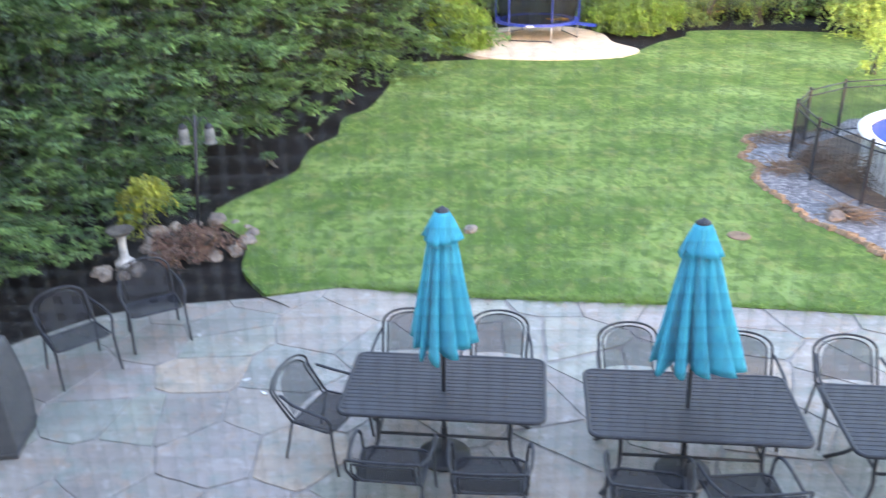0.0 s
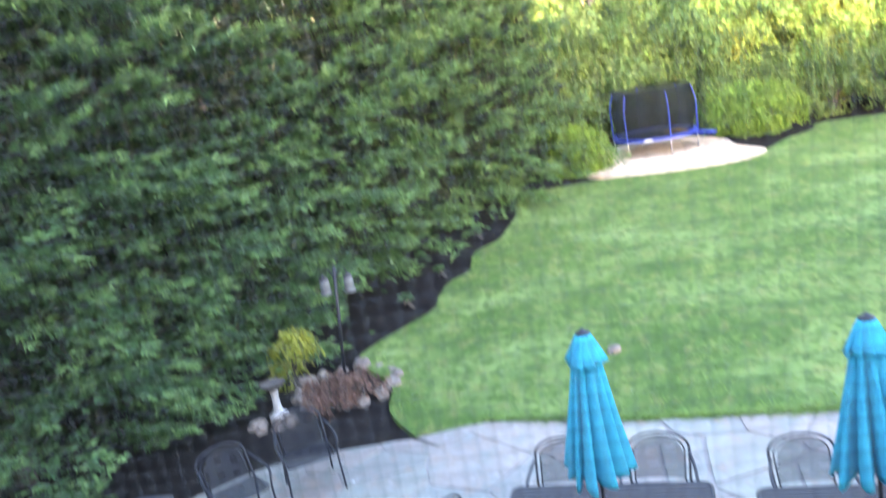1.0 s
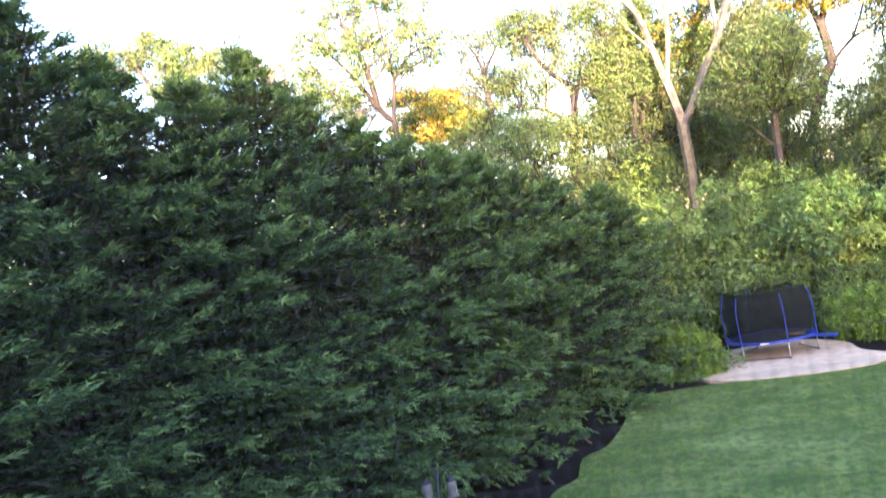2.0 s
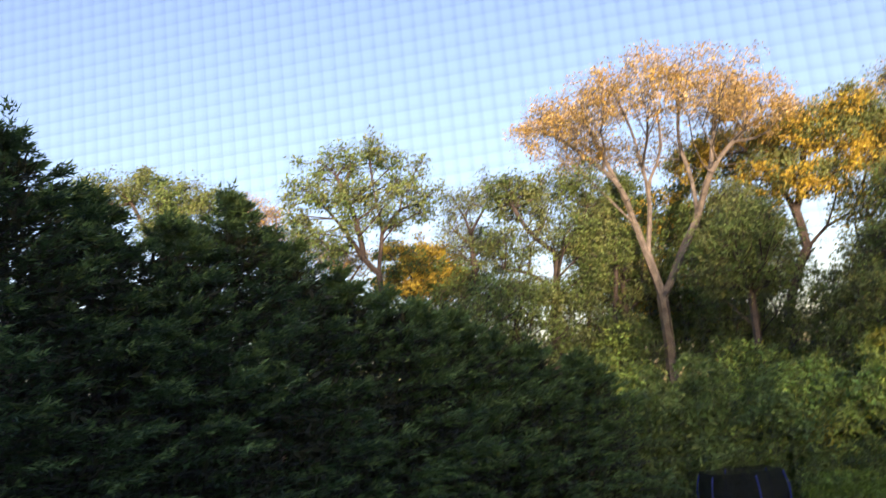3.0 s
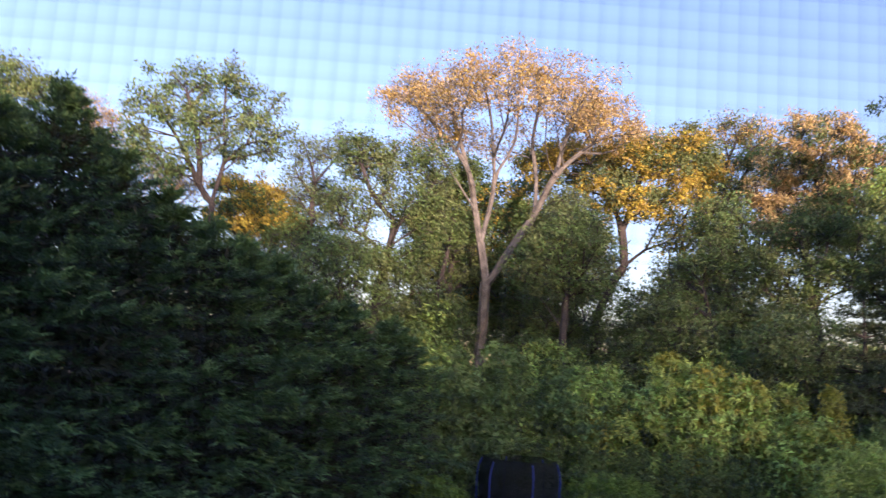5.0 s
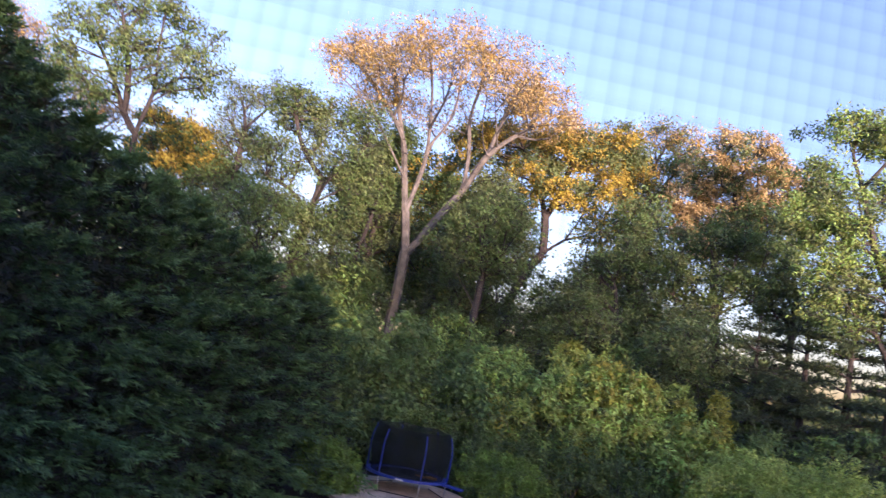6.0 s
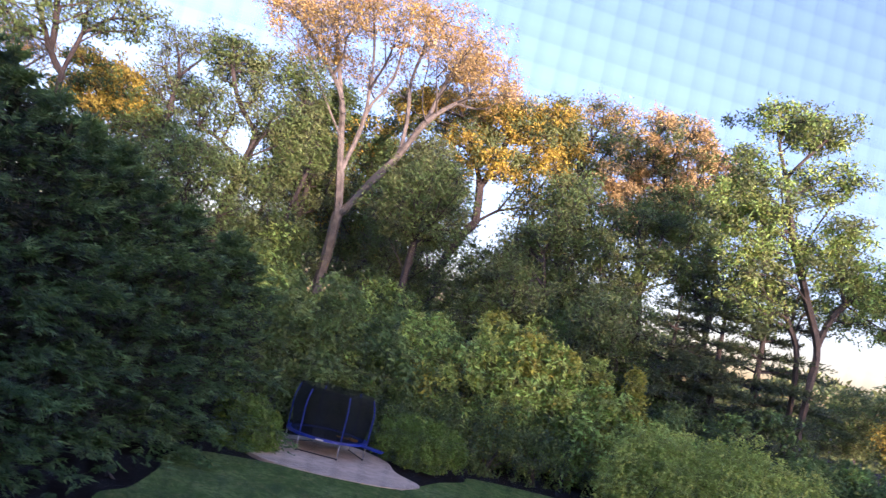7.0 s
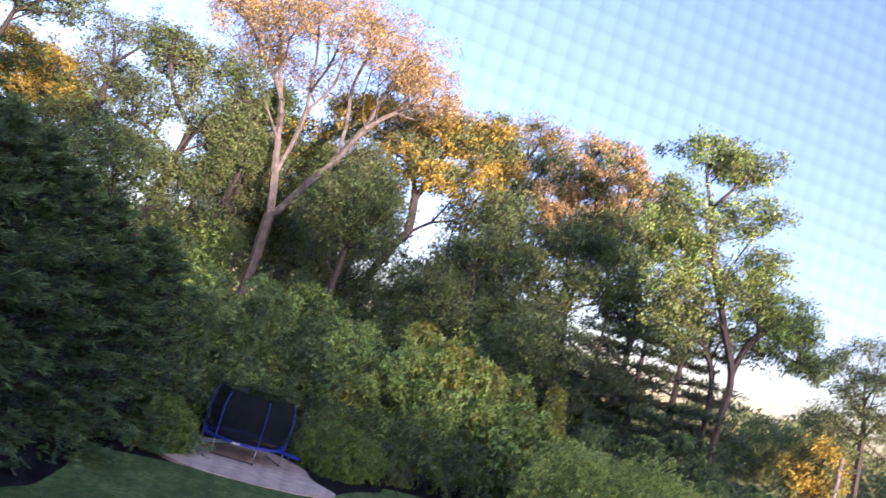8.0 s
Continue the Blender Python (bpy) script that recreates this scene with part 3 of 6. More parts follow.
def patio_chair(square=False):
    """A wrought-steel armchair with mesh seat and back, rounded or square above; it faces +y."""
    words = "black steel patio armchair with a low square mesh back" if square else "black steel patio armchair with woven mesh seat and rounded back"
    c = thing("patio_chair", 0, 0, 0, 0, words, "chair", "patio chairs")
    bow = (lambda k: min(1.0, 1.9 * math.sin(math.pi * k / 12)) * 0.62) if square else (lambda k: math.sin(math.pi * k / 12) ** 0.8)
    wide = (lambda k: max(-1.0, min(1.0, 1.25 * math.cos(math.pi * k / 12)))) if square else (lambda k: math.cos(math.pi * k / 12))
    lean = 0.17
    arc = [(-0.25, -0.20, 0.43)] + [(-0.26 * wide(k), -0.22 - lean - 0.03 * math.sin(math.pi * k / 12), 0.68 + 0.19 * bow(k)) for k in range(13)] + [(0.25, -0.20, 0.43)]
    bar("back_frame", soft_path(arc, 2), 0.012, c)
    arc2 = [(x * 0.84, y, 0.43 + (z - 0.43) * 0.90) for x, y, z in arc]
    bar("inner_hoop", soft_path(arc2, 2), 0.008, c)
    bm = bmesh.new()
    grid = []
    for i in range(9):
        f = i / 8
        z = 0.47 + (0.30 if square else 0.37) * f
        half = 0.215 if f < 0.6 or square else 0.205 * math.sqrt(max(0.02, 1 - ((f - 0.6) / 0.42) ** 2))
        grid.append([bm.verts.new((half * s, -0.205 - lean * f * 1.05 - 0.035 * (1 - s * s), z)) for s in (-1, -0.5, 0, 0.5, 1)])
    for a, b in zip(grid, grid[1:]):
        for k in range(4):
            bm.faces.new((a[k], a[k + 1], b[k + 1], b[k]))
    part("backrest", bm, M["mesh"], c, "woven steel mesh back", True)
    seat_ring = [(-0.25, -0.2, 0.43), (-0.265, 0.2, 0.44), (-0.2, 0.245, 0.44), (0.2, 0.245, 0.44), (0.265, 0.2, 0.44), (0.25, -0.2, 0.43)]
    part("seat_frame", tube(bmesh.new(), seat_ring, 0.012, 7, True), M["iron"], c, smooth=True)
    bm = bmesh.new()
    grid = [[bm.verts.new((0.25 * s, -0.2 + 0.44 * f, 0.432 - 0.018 * (1 - s * s) * math.sin(math.pi * f))) for s in (-1, -0.5, 0, 0.5, 1)] for f in (0, 0.25, 0.5, 0.75, 1)]
    for a, b in zip(grid, grid[1:]):
        for k in range(4):
            bm.faces.new((a[k], a[k + 1], b[k + 1], b[k]))
    part("seat", bm, M["seat_mesh"], c, "woven steel mesh seat", True)
    for s in (-1, 1):
        bar("armrest", soft_path([(s * 0.26, -0.30, 0.70), (s * 0.295, -0.12, 0.66), (s * 0.31, 0.10, 0.645), (s * 0.30, 0.22, 0.62), (s * 0.285, 0.25, 0.56)], 4), 0.014, c)
        bar("leg", soft_path([(s * 0.285, 0.25, 0.56), (s * 0.275, 0.25, 0.42), (s * 0.28, 0.27, 0.2), (s * 0.285, 0.30, 0.0)], 3), 0.012, c)
        bar("leg", [(s * 0.25, -0.2, 0.43), (s * 0.255, -0.25, 0.2), (s * 0.26, -0.30, 0.0)], 0.012, c)
    c.scale = (1.14, 1.0, 1.0)
    return c


def patio_table():
    """A slatted steel dining table, 1.82 by 1.03 m, with rounded corners and trestle legs."""
    t = thing("patio_table", 0, 0, 0, 0, "black steel dining table with a slatted top and rounded corners", "table", "patio tables")
    w, d, r = 0.91, 0.515, 0.09
    ring = []
    for cx, cy, a0 in ((w - r, d - r, 0), (-w + r, d - r, 90), (-w + r, -d + r, 180), (w - r, -d + r, 270)):
        ring += [(cx + r * math.cos(radians(a0 + k * 18)), cy + r * math.sin(radians(a0 + k * 18)), 0.71) for k in range(6)]
    part("rim", tube(bmesh.new(), ring, 0.02, 8, True), M["iron"], t, smooth=True)
    n = 17
    slat = None
    for k in range(n):
        y = -d + 0.045 + (2 * d - 0.09) * k / (n - 1)
        half = w - 0.012 - (r - math.sqrt(max(0, r * r - max(0, abs(y) - (d - r)) ** 2)))
        if slat is None or abs(half - slat[1]) > 0.004:
            slat = (box(bmesh.new(), 0, 0, 0, 2 * half, 0.052, 0.012, 0.003), half)
            ob = part("slat", slat[0], M["iron"], t)
            slat = (ob.data, half)
        else:
            ob = part("slat", slat[0], None, t)
        ob.location = (0, y, 0.716)
    for x in (-0.45, 0.0, 0.45):
        part("cross_bar", box(bmesh.new(), x, 0, 0.700, 0.03, 2 * d - 0.04, 0.012, 0.002), M["iron"], t)
    for s in (-1, 1):
        for q in (-1, 1):
            bar("leg", soft_path([(s * 0.62, q * 0.20, 0.70), (s * 0.61, q * 0.20, 0.36), (s * 0.63, q * 0.27, 0.18), (s * 0.78, q * 0.40, 0.0)], 4), 0.019, t)
        bar("stretcher", [(s * 0.60, -0.2, 0.33), (s * 0.60, 0.2, 0.33)], 0.014, t)
    bar("long_stretcher", [(-0.60, -0.2, 0.30), (0.60, -0.2, 0.30)], 0.015, t)
    bar("long_stretcher", [(-0.60, 0.2, 0.30), (0.60, 0.2, 0.30)], 0.015, t)
    return t


def closed_umbrella(flare, twist, hang):
    """A folded market umbrella; flare: half its width at the hem."""
    u = thing("closed_umbrella", 0, 0, 0, 0, "turquoise canvas patio umbrella folded shut on a dark pole", "umbrella", "closed umbrellas")
    bar("pole", [(0, 0, 0.02), (0, 0, 2.46)], 0.019, u)
    bm = bmesh.new()
    lathe(bm, [(0.25, 0.0), (0.25, 0.025), (0.22, 0.05), (0.06, 0.07), (0.035, 0.09), (0.03, 0.32), (0.0245, 0.33)], 28)
    part("base", bm, M["iron"], u, "round black cast base", True)
    folds = 11

    def canopy(z0, z1, r0, r1, steps, deep, hem):
        b = bmesh.new()
        rows = []
        n = folds * 8
        for i in range(steps + 1):
            f = i / steps
            row = []
            for k in range(n):
                a = 2 * math.pi * k / n
                swell = math.cos(folds * a + twist)
                wave = 1 - 2 * (1 - abs(math.cos(0.5 * (folds * a + twist)))) ** 1.0 if steps > 8 else swell
                own = 0.12 * math.sin(3 * a + twist * 2 + 1.5 * f)
                r = (r0 + (r1 - r0) * f ** 0.9) * (1 + deep * f ** 0.6 * wave + own * f)
                z = z0 + (z1 - z0) * f + hem * f ** 3 * (0.5 + 0.5 * wave) * (1 + math.sin(2 * a + twist))
                row.append(b.verts.new((hang * f * (steps > 8) + r * math.cos(a + 0.25 * f * wave), r * math.sin(a + 0.25 * f * wave), z)))
            rows.append(row)
        for p, q in zip(rows, rows[1:]):
            for k in range(n):
                b.faces.new((p[k], p[(k + 1) % n], q[(k + 1) % n], q[k]))
        return b

    c = part("canopy", canopy(2.36, 1.25, 0.09, flare, 18, 0.42, -0.05), M["turquoise"], u, "turquoise canvas hanging in folds", True)
    sol = c.modifiers.new("cloth", "SOLIDIFY")
    sol.thickness = 0.004
    v = part("vent", canopy(2.475, 2.23, 0.055, 0.160, 6, 0.10, -0.012), M["turquoise"], u, "short turquoise top flap", True)
    sol = v.modifiers.new("cloth", "SOLIDIFY")
    sol.thickness = 0.004
    part("tie_strap", box(bmesh.new(), 0, -0.135, 2.06, 0.03, 0.006, 0.28, 0.002), M["turquoise"], c)
    part("finial", lathe(bmesh.new(), [(0.062, 2.462), (0.062, 2.482), (0.03, 2.50), (0.012, 2.515)], 16), M["iron"], u, "black plastic cap", True)
    return u


TABLES = [(0.0, 6.46, -6.5), (2.17, 6.08, -6.3), (4.27, 5.76, -6.0)]
table = patio_table()
table.matrix_basis = pose(*TABLES[0][:2], 0, 0, 0, TABLES[0][2])
for x, y, a in TABLES[1:]:
    copy_thing(table, pose(x, y, 0, 0, 0, a))
u = closed_umbrella(0.215, 0.4, 0.0)
u.matrix_basis = pose(-0.02, 6.35, 0, -1.0, 0.8, 20)
u = closed_umbrella(0.275, 1.7, 0.05)
u.matrix_basis = pose(2.15, 6.04, 0, 0, -1.8, 0)

CHAIRS = [(-0.38, 7.28, 176), (0.53, 7.20, 172), (1.85, 6.90, 178), (2.86, 6.68, 168), (3.88, 6.58, 172),
          (-0.46, 5.66, -8), (0.36, 5.50, -4), (1.63, 5.30, -10), (2.40, 5.22, 3), (-1.12, 6.50, -116), (-4.08, 8.0, -138), (-3.45, 8.72, -152)]
chair = patio_chair()
chair.matrix_basis = pose(CHAIRS[0][0], CHAIRS[0][1], 0, 0, 0, CHAIRS[0][2]) @ Matrix.Diagonal((*chair.scale, 1))
for x, y, a in CHAIRS[1:5] + CHAIRS[9:]:
    copy_thing(chair, pose(x, y, 0, 0, 0, a))
chair = patio_chair(True)
chair.matrix_basis = pose(CHAIRS[5][0], CHAIRS[5][1], 0, 0, 0, CHAIRS[5][2]) @ Matrix.Diagonal((*chair.scale, 1))
for x, y, a in CHAIRS[6:9]:
    copy_thing(chair, pose(x, y, 0, 0, 0, a))

# covered grill
grill = thing("covered_grill", -4.83, 6.62, 0, 8, "barbecue grill under a dark grey fitted cover", "grill")
bm = bmesh.new()
box(bm, 0, 0, 0.52, 1.4, 0.62, 1.04, 0.0)
bmesh.ops.subdivide_edges(bm, edges=list(bm.edges), cuts=7, use_grid_fill=True)
for v in bm.verts:
    f = v.co.z / 1.04
    k = 1.0 - 0.10 * f ** 3
    w = noise.noise(Vector((v.co.x * 3, v.co.y * 3, v.co.z * 1.2)))
    v.co.x, v.co.y = v.co.x * k * (1 + 0.03 * w), v.co.y * k * (1 + 0.06 * w)
    if f > 0.98:
        v.co.z += 0.03 * math.cos(v.co.x * 2.2) + 0.015 * w
part("cover", bm, M["cover"], grill, smooth=True)
part("hem_strap", box(bmesh.new(), 0, 0, 0.06, 1.425, 0.645, 0.035, 0.004), M["cover"], grill)


# ---- trampoline ----
def trampoline(x, y):
    t = thing("trampoline", x, y, 0.03, 0, "round trampoline with blue rim, blue sleeved poles and black net", "trampoline")
    R, zr, zt = 1.36, 0.56, 2.13
    circle = [(R * math.cos(k * math.pi / 24), R * math.sin(k * math.pi / 24), zr) for k in range(48)]
    part("frame_ring", tube(bmesh.new(), circle, 0.024, 8, True), M["steel"], t, smooth=True)
    bm = bmesh.new()
    for a, b in (((R - 0.26, zr + 0.015), (R + 0.05, zr + 0.03)), ((R + 0.05, zr + 0.03), (R + 0.06, zr - 0.05)), ((R + 0.06, zr - 0.05), (R - 0.26, zr - 0.03)), ((R - 0.26, zr - 0.03), (R - 0.26, zr + 0.015))):
        for k in range(48):
            c0, c1 = k * math.pi / 24, (k + 1) * math.pi / 24
            bm.faces.new([bm.verts.new((r * math.cos(c), r * math.sin(c), z)) for (r, z), c in ((a, c0), (a, c1), (b, c1), (b, c0))])
    bmesh.ops.remove_doubles(bm, verts=bm.verts, dist=0.001)
    part("spring_pad", bm, M["blue"], t, "blue padded rim")
    part("jump_mat", lathe(bmesh.new(), [(R - 0.28, zr - 0.01), (R - 0.28, zr)], 40), M["iron"], t, "black woven jumping mat")
    # six sleeved poles, upright and then bent inwards, each over its own leg
    side = math.pi / 3
    for k in range(6):
        a = radians(-136.2) + side * k
        cx, cy = math.cos(a), math.sin(a)
        pole = [(cx * r, cy * r, z) for r, z in ((R + 0.05, zr - 0.06), (R + 0.06, zr + 0.5), (R + 0.06, zr + 1.02), (R - 0.06, zt - 0.09))]
        bar("pole", soft_path(pole, 4), 0.024, t, "blue")
        leg = bar("leg", [(cx * (R + 0.04), cy * (R + 0.04), zr), (cx * (R + 0.02), cy * (R + 0.02), -0.01)], 0.02, t, "steel")
        part("foot", lathe(bmesh.new(), [(0.030, -0.02), (0.030, 0.03), (0.022, 0.05)], 10, cx * (R + 0.02), cy * (R + 0.02)), M["iron"], leg)
        if k in (0, 2, 4):
            b = a + side
            bar("ground_rail", [(cx * R, cy * R, 0.03), (math.cos(b) * R, math.sin(b) * R, 0.03)], 0.016, t, "iron")
    bm = bmesh.new()
    rows = []
    for f in range(6):
        z = zr + 0.02 + (zt - zr - 0.01) * f / 5
        row = []
        for k in range(48):
            turn = radians(-136.2) + k * side / 8
            off = (k % 8) / 8 * side - side / 2
            top = R + 0.03 - 0.11 * max(0, f - 3) / 2
            flat = top * math.cos(side / 2) / math.cos(off)
            r = (R - 0.10) + (flat - R + 0.10) * min(1.0, f / 2)
            row.append(bm.verts.new((r * math.cos(turn), r * math.sin(turn), z - (0.03 * (1 - (off / (side / 2)) ** 2) if f == 5 else 0))))
        rows.append(row)
    for a, b in zip(rows, rows[1:]):
        for k in range(48):
            bm.faces.new((a[k], a[(k + 1) % 48], b[(k + 1) % 48], b[k]))
    part("label_tag", box(bmesh.new(), 0, 0, 0, 0.26, 0.012, 0.05, 0.002, pose(-0.367, -1.374, zr - 0.02, 0, 0, -15)), M["white"], t, "white tag on the rim")
    part("entry_flap", box(bmesh.new(), 0, 0, 0, 0.70, 0.36, 0.05, 0.012, pose(1.50, -0.92, zr - 0.05, 0, 4, -24)), M["blue"], t, "blue padded flap at the entrance")
    part("safety_net", bm, M["net"], t, "black safety net", True)
    return t


trampoline(3.32, 28.9)

# ---- pool and its fence ----
pool = thing("pool", 9.6, 13.35, 0, 0, "round above-ground pool with white rim and blue water", "pool")
bm = bmesh.new()
prof = []
n = 96
for k in range(n):
    a = 2 * math.pi * k / n
    r = 2.24 + (0.018 if k % 2 else 0.0)
    prof.append([bm.verts.new((r * math.cos(a), r * math.sin(a), z)) for z in (0.0, 0.8)])
for k in range(n):
    a, b = prof[k], prof[(k + 1) % n]
    bm.faces.new((a[0], b[0], b[1], a[1]))
part("wall", bm, M["white"], pool, "white ribbed steel wall")
bm = bmesh.new()
tor = [(2.20, 0.80), (2.36, 0.80), (2.38, 0.84), (2.34, 0.87), (2.20, 0.87), (2.16, 0.84)]
for k in range(64):
    c0, c1 = k * math.pi / 32, (k + 1) * math.pi / 32
    for (r0, z0), (r1, z1) in zip(tor, tor[1:] + tor[:1]):
        bm.faces.new([bm.verts.new((r * math.cos(c), r * math.sin(c), z)) for r, z, c in ((r0, z0, c0), (r0, z0, c1), (r1, z1, c1), (r1, z1, c0))])
bmesh.ops.remove_doubles(bm, verts=bm.verts, dist=0.001)
part("rim", bm, M["white"], pool, "white top rail")
M["water"] = material("pool_cover_blue", (0.015, 0.075, 0.36), (0.012, 0.06, 0.30), scale=2, rough=0.25, bump=0.15, bump_scale=6, spec=0.3)
part("water", lathe(bmesh.new(), [(2.19, 0.70), (2.19, 0.74)], 64), M["water"], pool, "blue pool water")


def pool_fence():
    f = thing("pool_fence", 0, 0, 0, 0, "black metal fence with mesh panels round the pool", "fence")
    line = [(8.2, 10.6), (7.35, 11.4), (6.81, 12.55), (6.52, 13.85), (6.66, 15.15), (7.27, 16.05), (8.25, 16.7), (9.6, 16.95), (11.0, 16.8), (12.2, 16.0)]
    for x, y in line:
        ob = part("post", box(bmesh.new(), 0, 0, 0.57, 0.05, 0.05, 1.18, 0.006), M["iron"], f)
        ob.location = (x, y, 0)
    picket = None
    for (x0, y0), (x1, y1) in zip(line, line[1:]):
        for z in (0.10, 0.98, 1.10):
            bar("rail", [(x0, y0, z), (x1, y1, z)], 0.014, f, sides=6)
        d = Vector((x1 - x0, y1 - y0, 0))
        n = int(d.length / 0.10)
        for k in range(1, n):
            if picket is None:
                ob = part("picket", tube(bmesh.new(), [(0, 0, 0.1), (0, 0, 1.10)], 0.0055, 4), M["iron"], f)
                picket = ob.data
            else:
                ob = part("picket", picket, None, f)
            p = Vector((x0, y0, 0)) + d * k / n
            ob.location = (p.x, p.y, 0)
        panel = box(bmesh.new(), 0, 0, 0.54, d.length - 0.05, 0.004, 0.86, 0.0, pose((x0 + x1) / 2, (y0 + y1) / 2, 0, 0, 0, math.degrees(math.atan2(d.y, d.x))))
        part("mesh_panel", panel, M["fence_net"], f, "fine black mesh")
    return f


pool_fence()

# ---- bed by the hedge: feeder post, bird bath, rocks ----
post = thing("feeder_post", -3.84, 12.0, 0, 0, "black metal post carrying two glass bird feeders", "post")
bar("shaft", [(0, 0, -0.05), (0.20, 0, 1.86)], 0.028, post)
part("collar", lathe(bmesh.new(), [(0.05, 0.0), (0.05, 0.05), (0.035, 0.12), (0.029, 0.14)], 14), M["iron"], post, smooth=True)
for s in (-1, 1):
    bar("hook", soft_path([(0.175, 0, 1.62), (0.19 + s * 0.06, 0, 1.78), (0.19 + s * 0.14, 0, 1.84), (0.19 + s * 0.19, 0, 1.78)], 5), 0.009, post)
M["glass"] = material("frosted_feeder", (0.26, 0.27, 0.27), (0.15, 0.16, 0.16), scale=9, rough=0.25, through_light=0.3)
for s, y in ((-1, 0.0), (1, 0.02)):
    fd = thing("bird_feeder", -3.65 + s * 0.19, 12.0 + y, 1.42, 0, "clear tube bird feeder with dark lid hanging from a hook", "bird feeder", "bird feeders")
    fd.scale = (0.8, 0.8, 0.9)
    part("tube", lathe(bmesh.new(), [(0.085, 0.03), (0.10, 0.06), (0.095, 0.24), (0.075, 0.28)], 18), M["glass"], fd, "clear tube with seed", True)
    part("lid", lathe(bmesh.new(), [(0.085, 0.275), (0.08, 0.31), (0.03, 0.345), (0.01, 0.36)], 18), M["iron"], fd, "dark lid", True)
    part("tray", lathe(bmesh.new(), [(0.06, 0.0), (0.125, 0.015), (0.125, 0.035), (0.09, 0.035)], 18), M["glass"], fd, "pale tray", True)

bath = thing("bird_bath", -4.58, 10.85, 0, 0, "weathered stone bird bath with white pedestal and shallow bowl", "bird bath")
bath.scale = (0.86, 0.86, 0.86)
M["cast"] = material("weathered_cast_stone", (0.50, 0.49, 0.47), (0.30, 0.29, 0.27), scale=6, rough=0.85, bump=0.4, bump_scale=30)
M["bowl"] = material("stained_bowl", (0.105, 0.09, 0.075), (0.06, 0.053, 0.046), scale=8, rough=0.7, bump=0.3, bump_scale=30)
part("pedestal", lathe(bmesh.new(), [(0.17, -0.02), (0.17, 0.04), (0.12, 0.08), (0.075, 0.13), (0.06, 0.34), (0.07, 0.47), (0.11, 0.52)], 22), M["cast"], bath, smooth=True)
part("bowl", lathe(bmesh.new(), [(0.10, 0.515), (0.17, 0.55), (0.215, 0.60), (0.225, 0.62), (0.205, 0.622), (0.14, 0.585), (0.04, 0.57)], 28), M["bowl"], bath, "stained shallow bowl", True)


def rock(x, y, z, size, flat, seed, label, group):
    bm = bmesh.new()
    bmesh.ops.create_icosphere(bm, subdivisions=3, radius=1)
    for v in bm.verts:
        d = v.co.normalized()
        k = 1 + 0.35 * noise.noise(d * 1.3 + Vector((seed, 0, 0))) + 0.12 * noise.noise(d * 4 + Vector((0, seed, 0)))
        v.co = Vector((d.x * k * size, d.y * k * size * 0.8, d.z * k * size * flat))
    ob = part("rock", bm, M["rock"])
    ob.matrix_world = pose(x, y, z + size * flat * 0.5, 0, 0, seed * 77)
    return tagged(ob, label, "rock", group)


for i in range(13):
    a = radians(-60 + 24 * i)
    rx, ry = -3.75 + 0.80 * math.cos(a), 11.75 + 0.75 * math.sin(a)
    rock(rx, ry, -0.08, RNG.uniform(0.09, 0.18), 0.7, i + 0.5, "tan field stone bordering the planting bed", "rocks round the feeder bed")
rock(0.43, 11.84, 0.0, 0.13, 0.45, 3.3, "pale stone lying on the lawn", "lawn stones")
for i, (rx, ry) in enumerate(((6.35, 12.35), (6.15, 12.0), (6.5, 12.1))):
    rock(rx, ry, 0.0, 0.17, 0.6, i + 21.5, "pale rock among the gravel by the fence", "rocks in the gravel")
drain = thing("drain_cover", 4.47, 11.46, 0.0, -8, "brown weathered drain cover set in the lawn", "drain")
part("plate", lathe(bmesh.new(), [(0.17, -0.02), (0.17, 0.012), (0.15, 0.02), (0.05, 0.022)], 24), M["twig"], drain)
for i in range(7):
    rock(-4.62 + 0.28 * math.cos(i * 0.9 + 2.4), 10.66 + 0.16 * math.sin(i * 0.9 + 2.4), -0.08, RNG.uniform(0.08, 0.13), 0.8, i + 41.5, "pale stone at the foot of the bird bath", "stones at the bird bath")
bm = bmesh.new()
sheet(bm, soft_path([(7.6, 11.5), (7.0, 12.6), (6.72, 13.9), (6.85, 15.1), (7.4, 15.9), (8.3, 16.5), (9.6, 16.75), (11.5, 16.4), (12.5, 14.5), (12.3, 12), (10, 10.6)], 4, True), 0.032, 0.05)
tagged(part("soil_bed", bm, M["soil"]), "bare brown soil round the pool inside the fence", "soil", kind="structure")


def brush(x, y, across, height, count, label):
    """A heap of dry twigs and vines."""
    bm = bmesh.new()
    for k in range(count):
        a, r = RNG.random() * 6.28, across * math.sqrt(RNG.random())
        p = Vector((r * math.cos(a), r * math.sin(a) * 0.8, height * RNG.random() * (1 - (r / across) ** 2) + 0.02))
        d = Vector(RNG.normal(size=3)) * 0.22
        d.z *= 0.4
        tube(bm, [p, p + d * 0.5 + Vector((0, 0, 0.05)), p + d], [0.008, 0.006, 0.004], 4, cap=False)
    ob = part("brushwood", bm, M["twig"])
    ob.matrix_world = pose(x, y, 0.03)
    return tagged(ob, label, "brush", "brush piles")


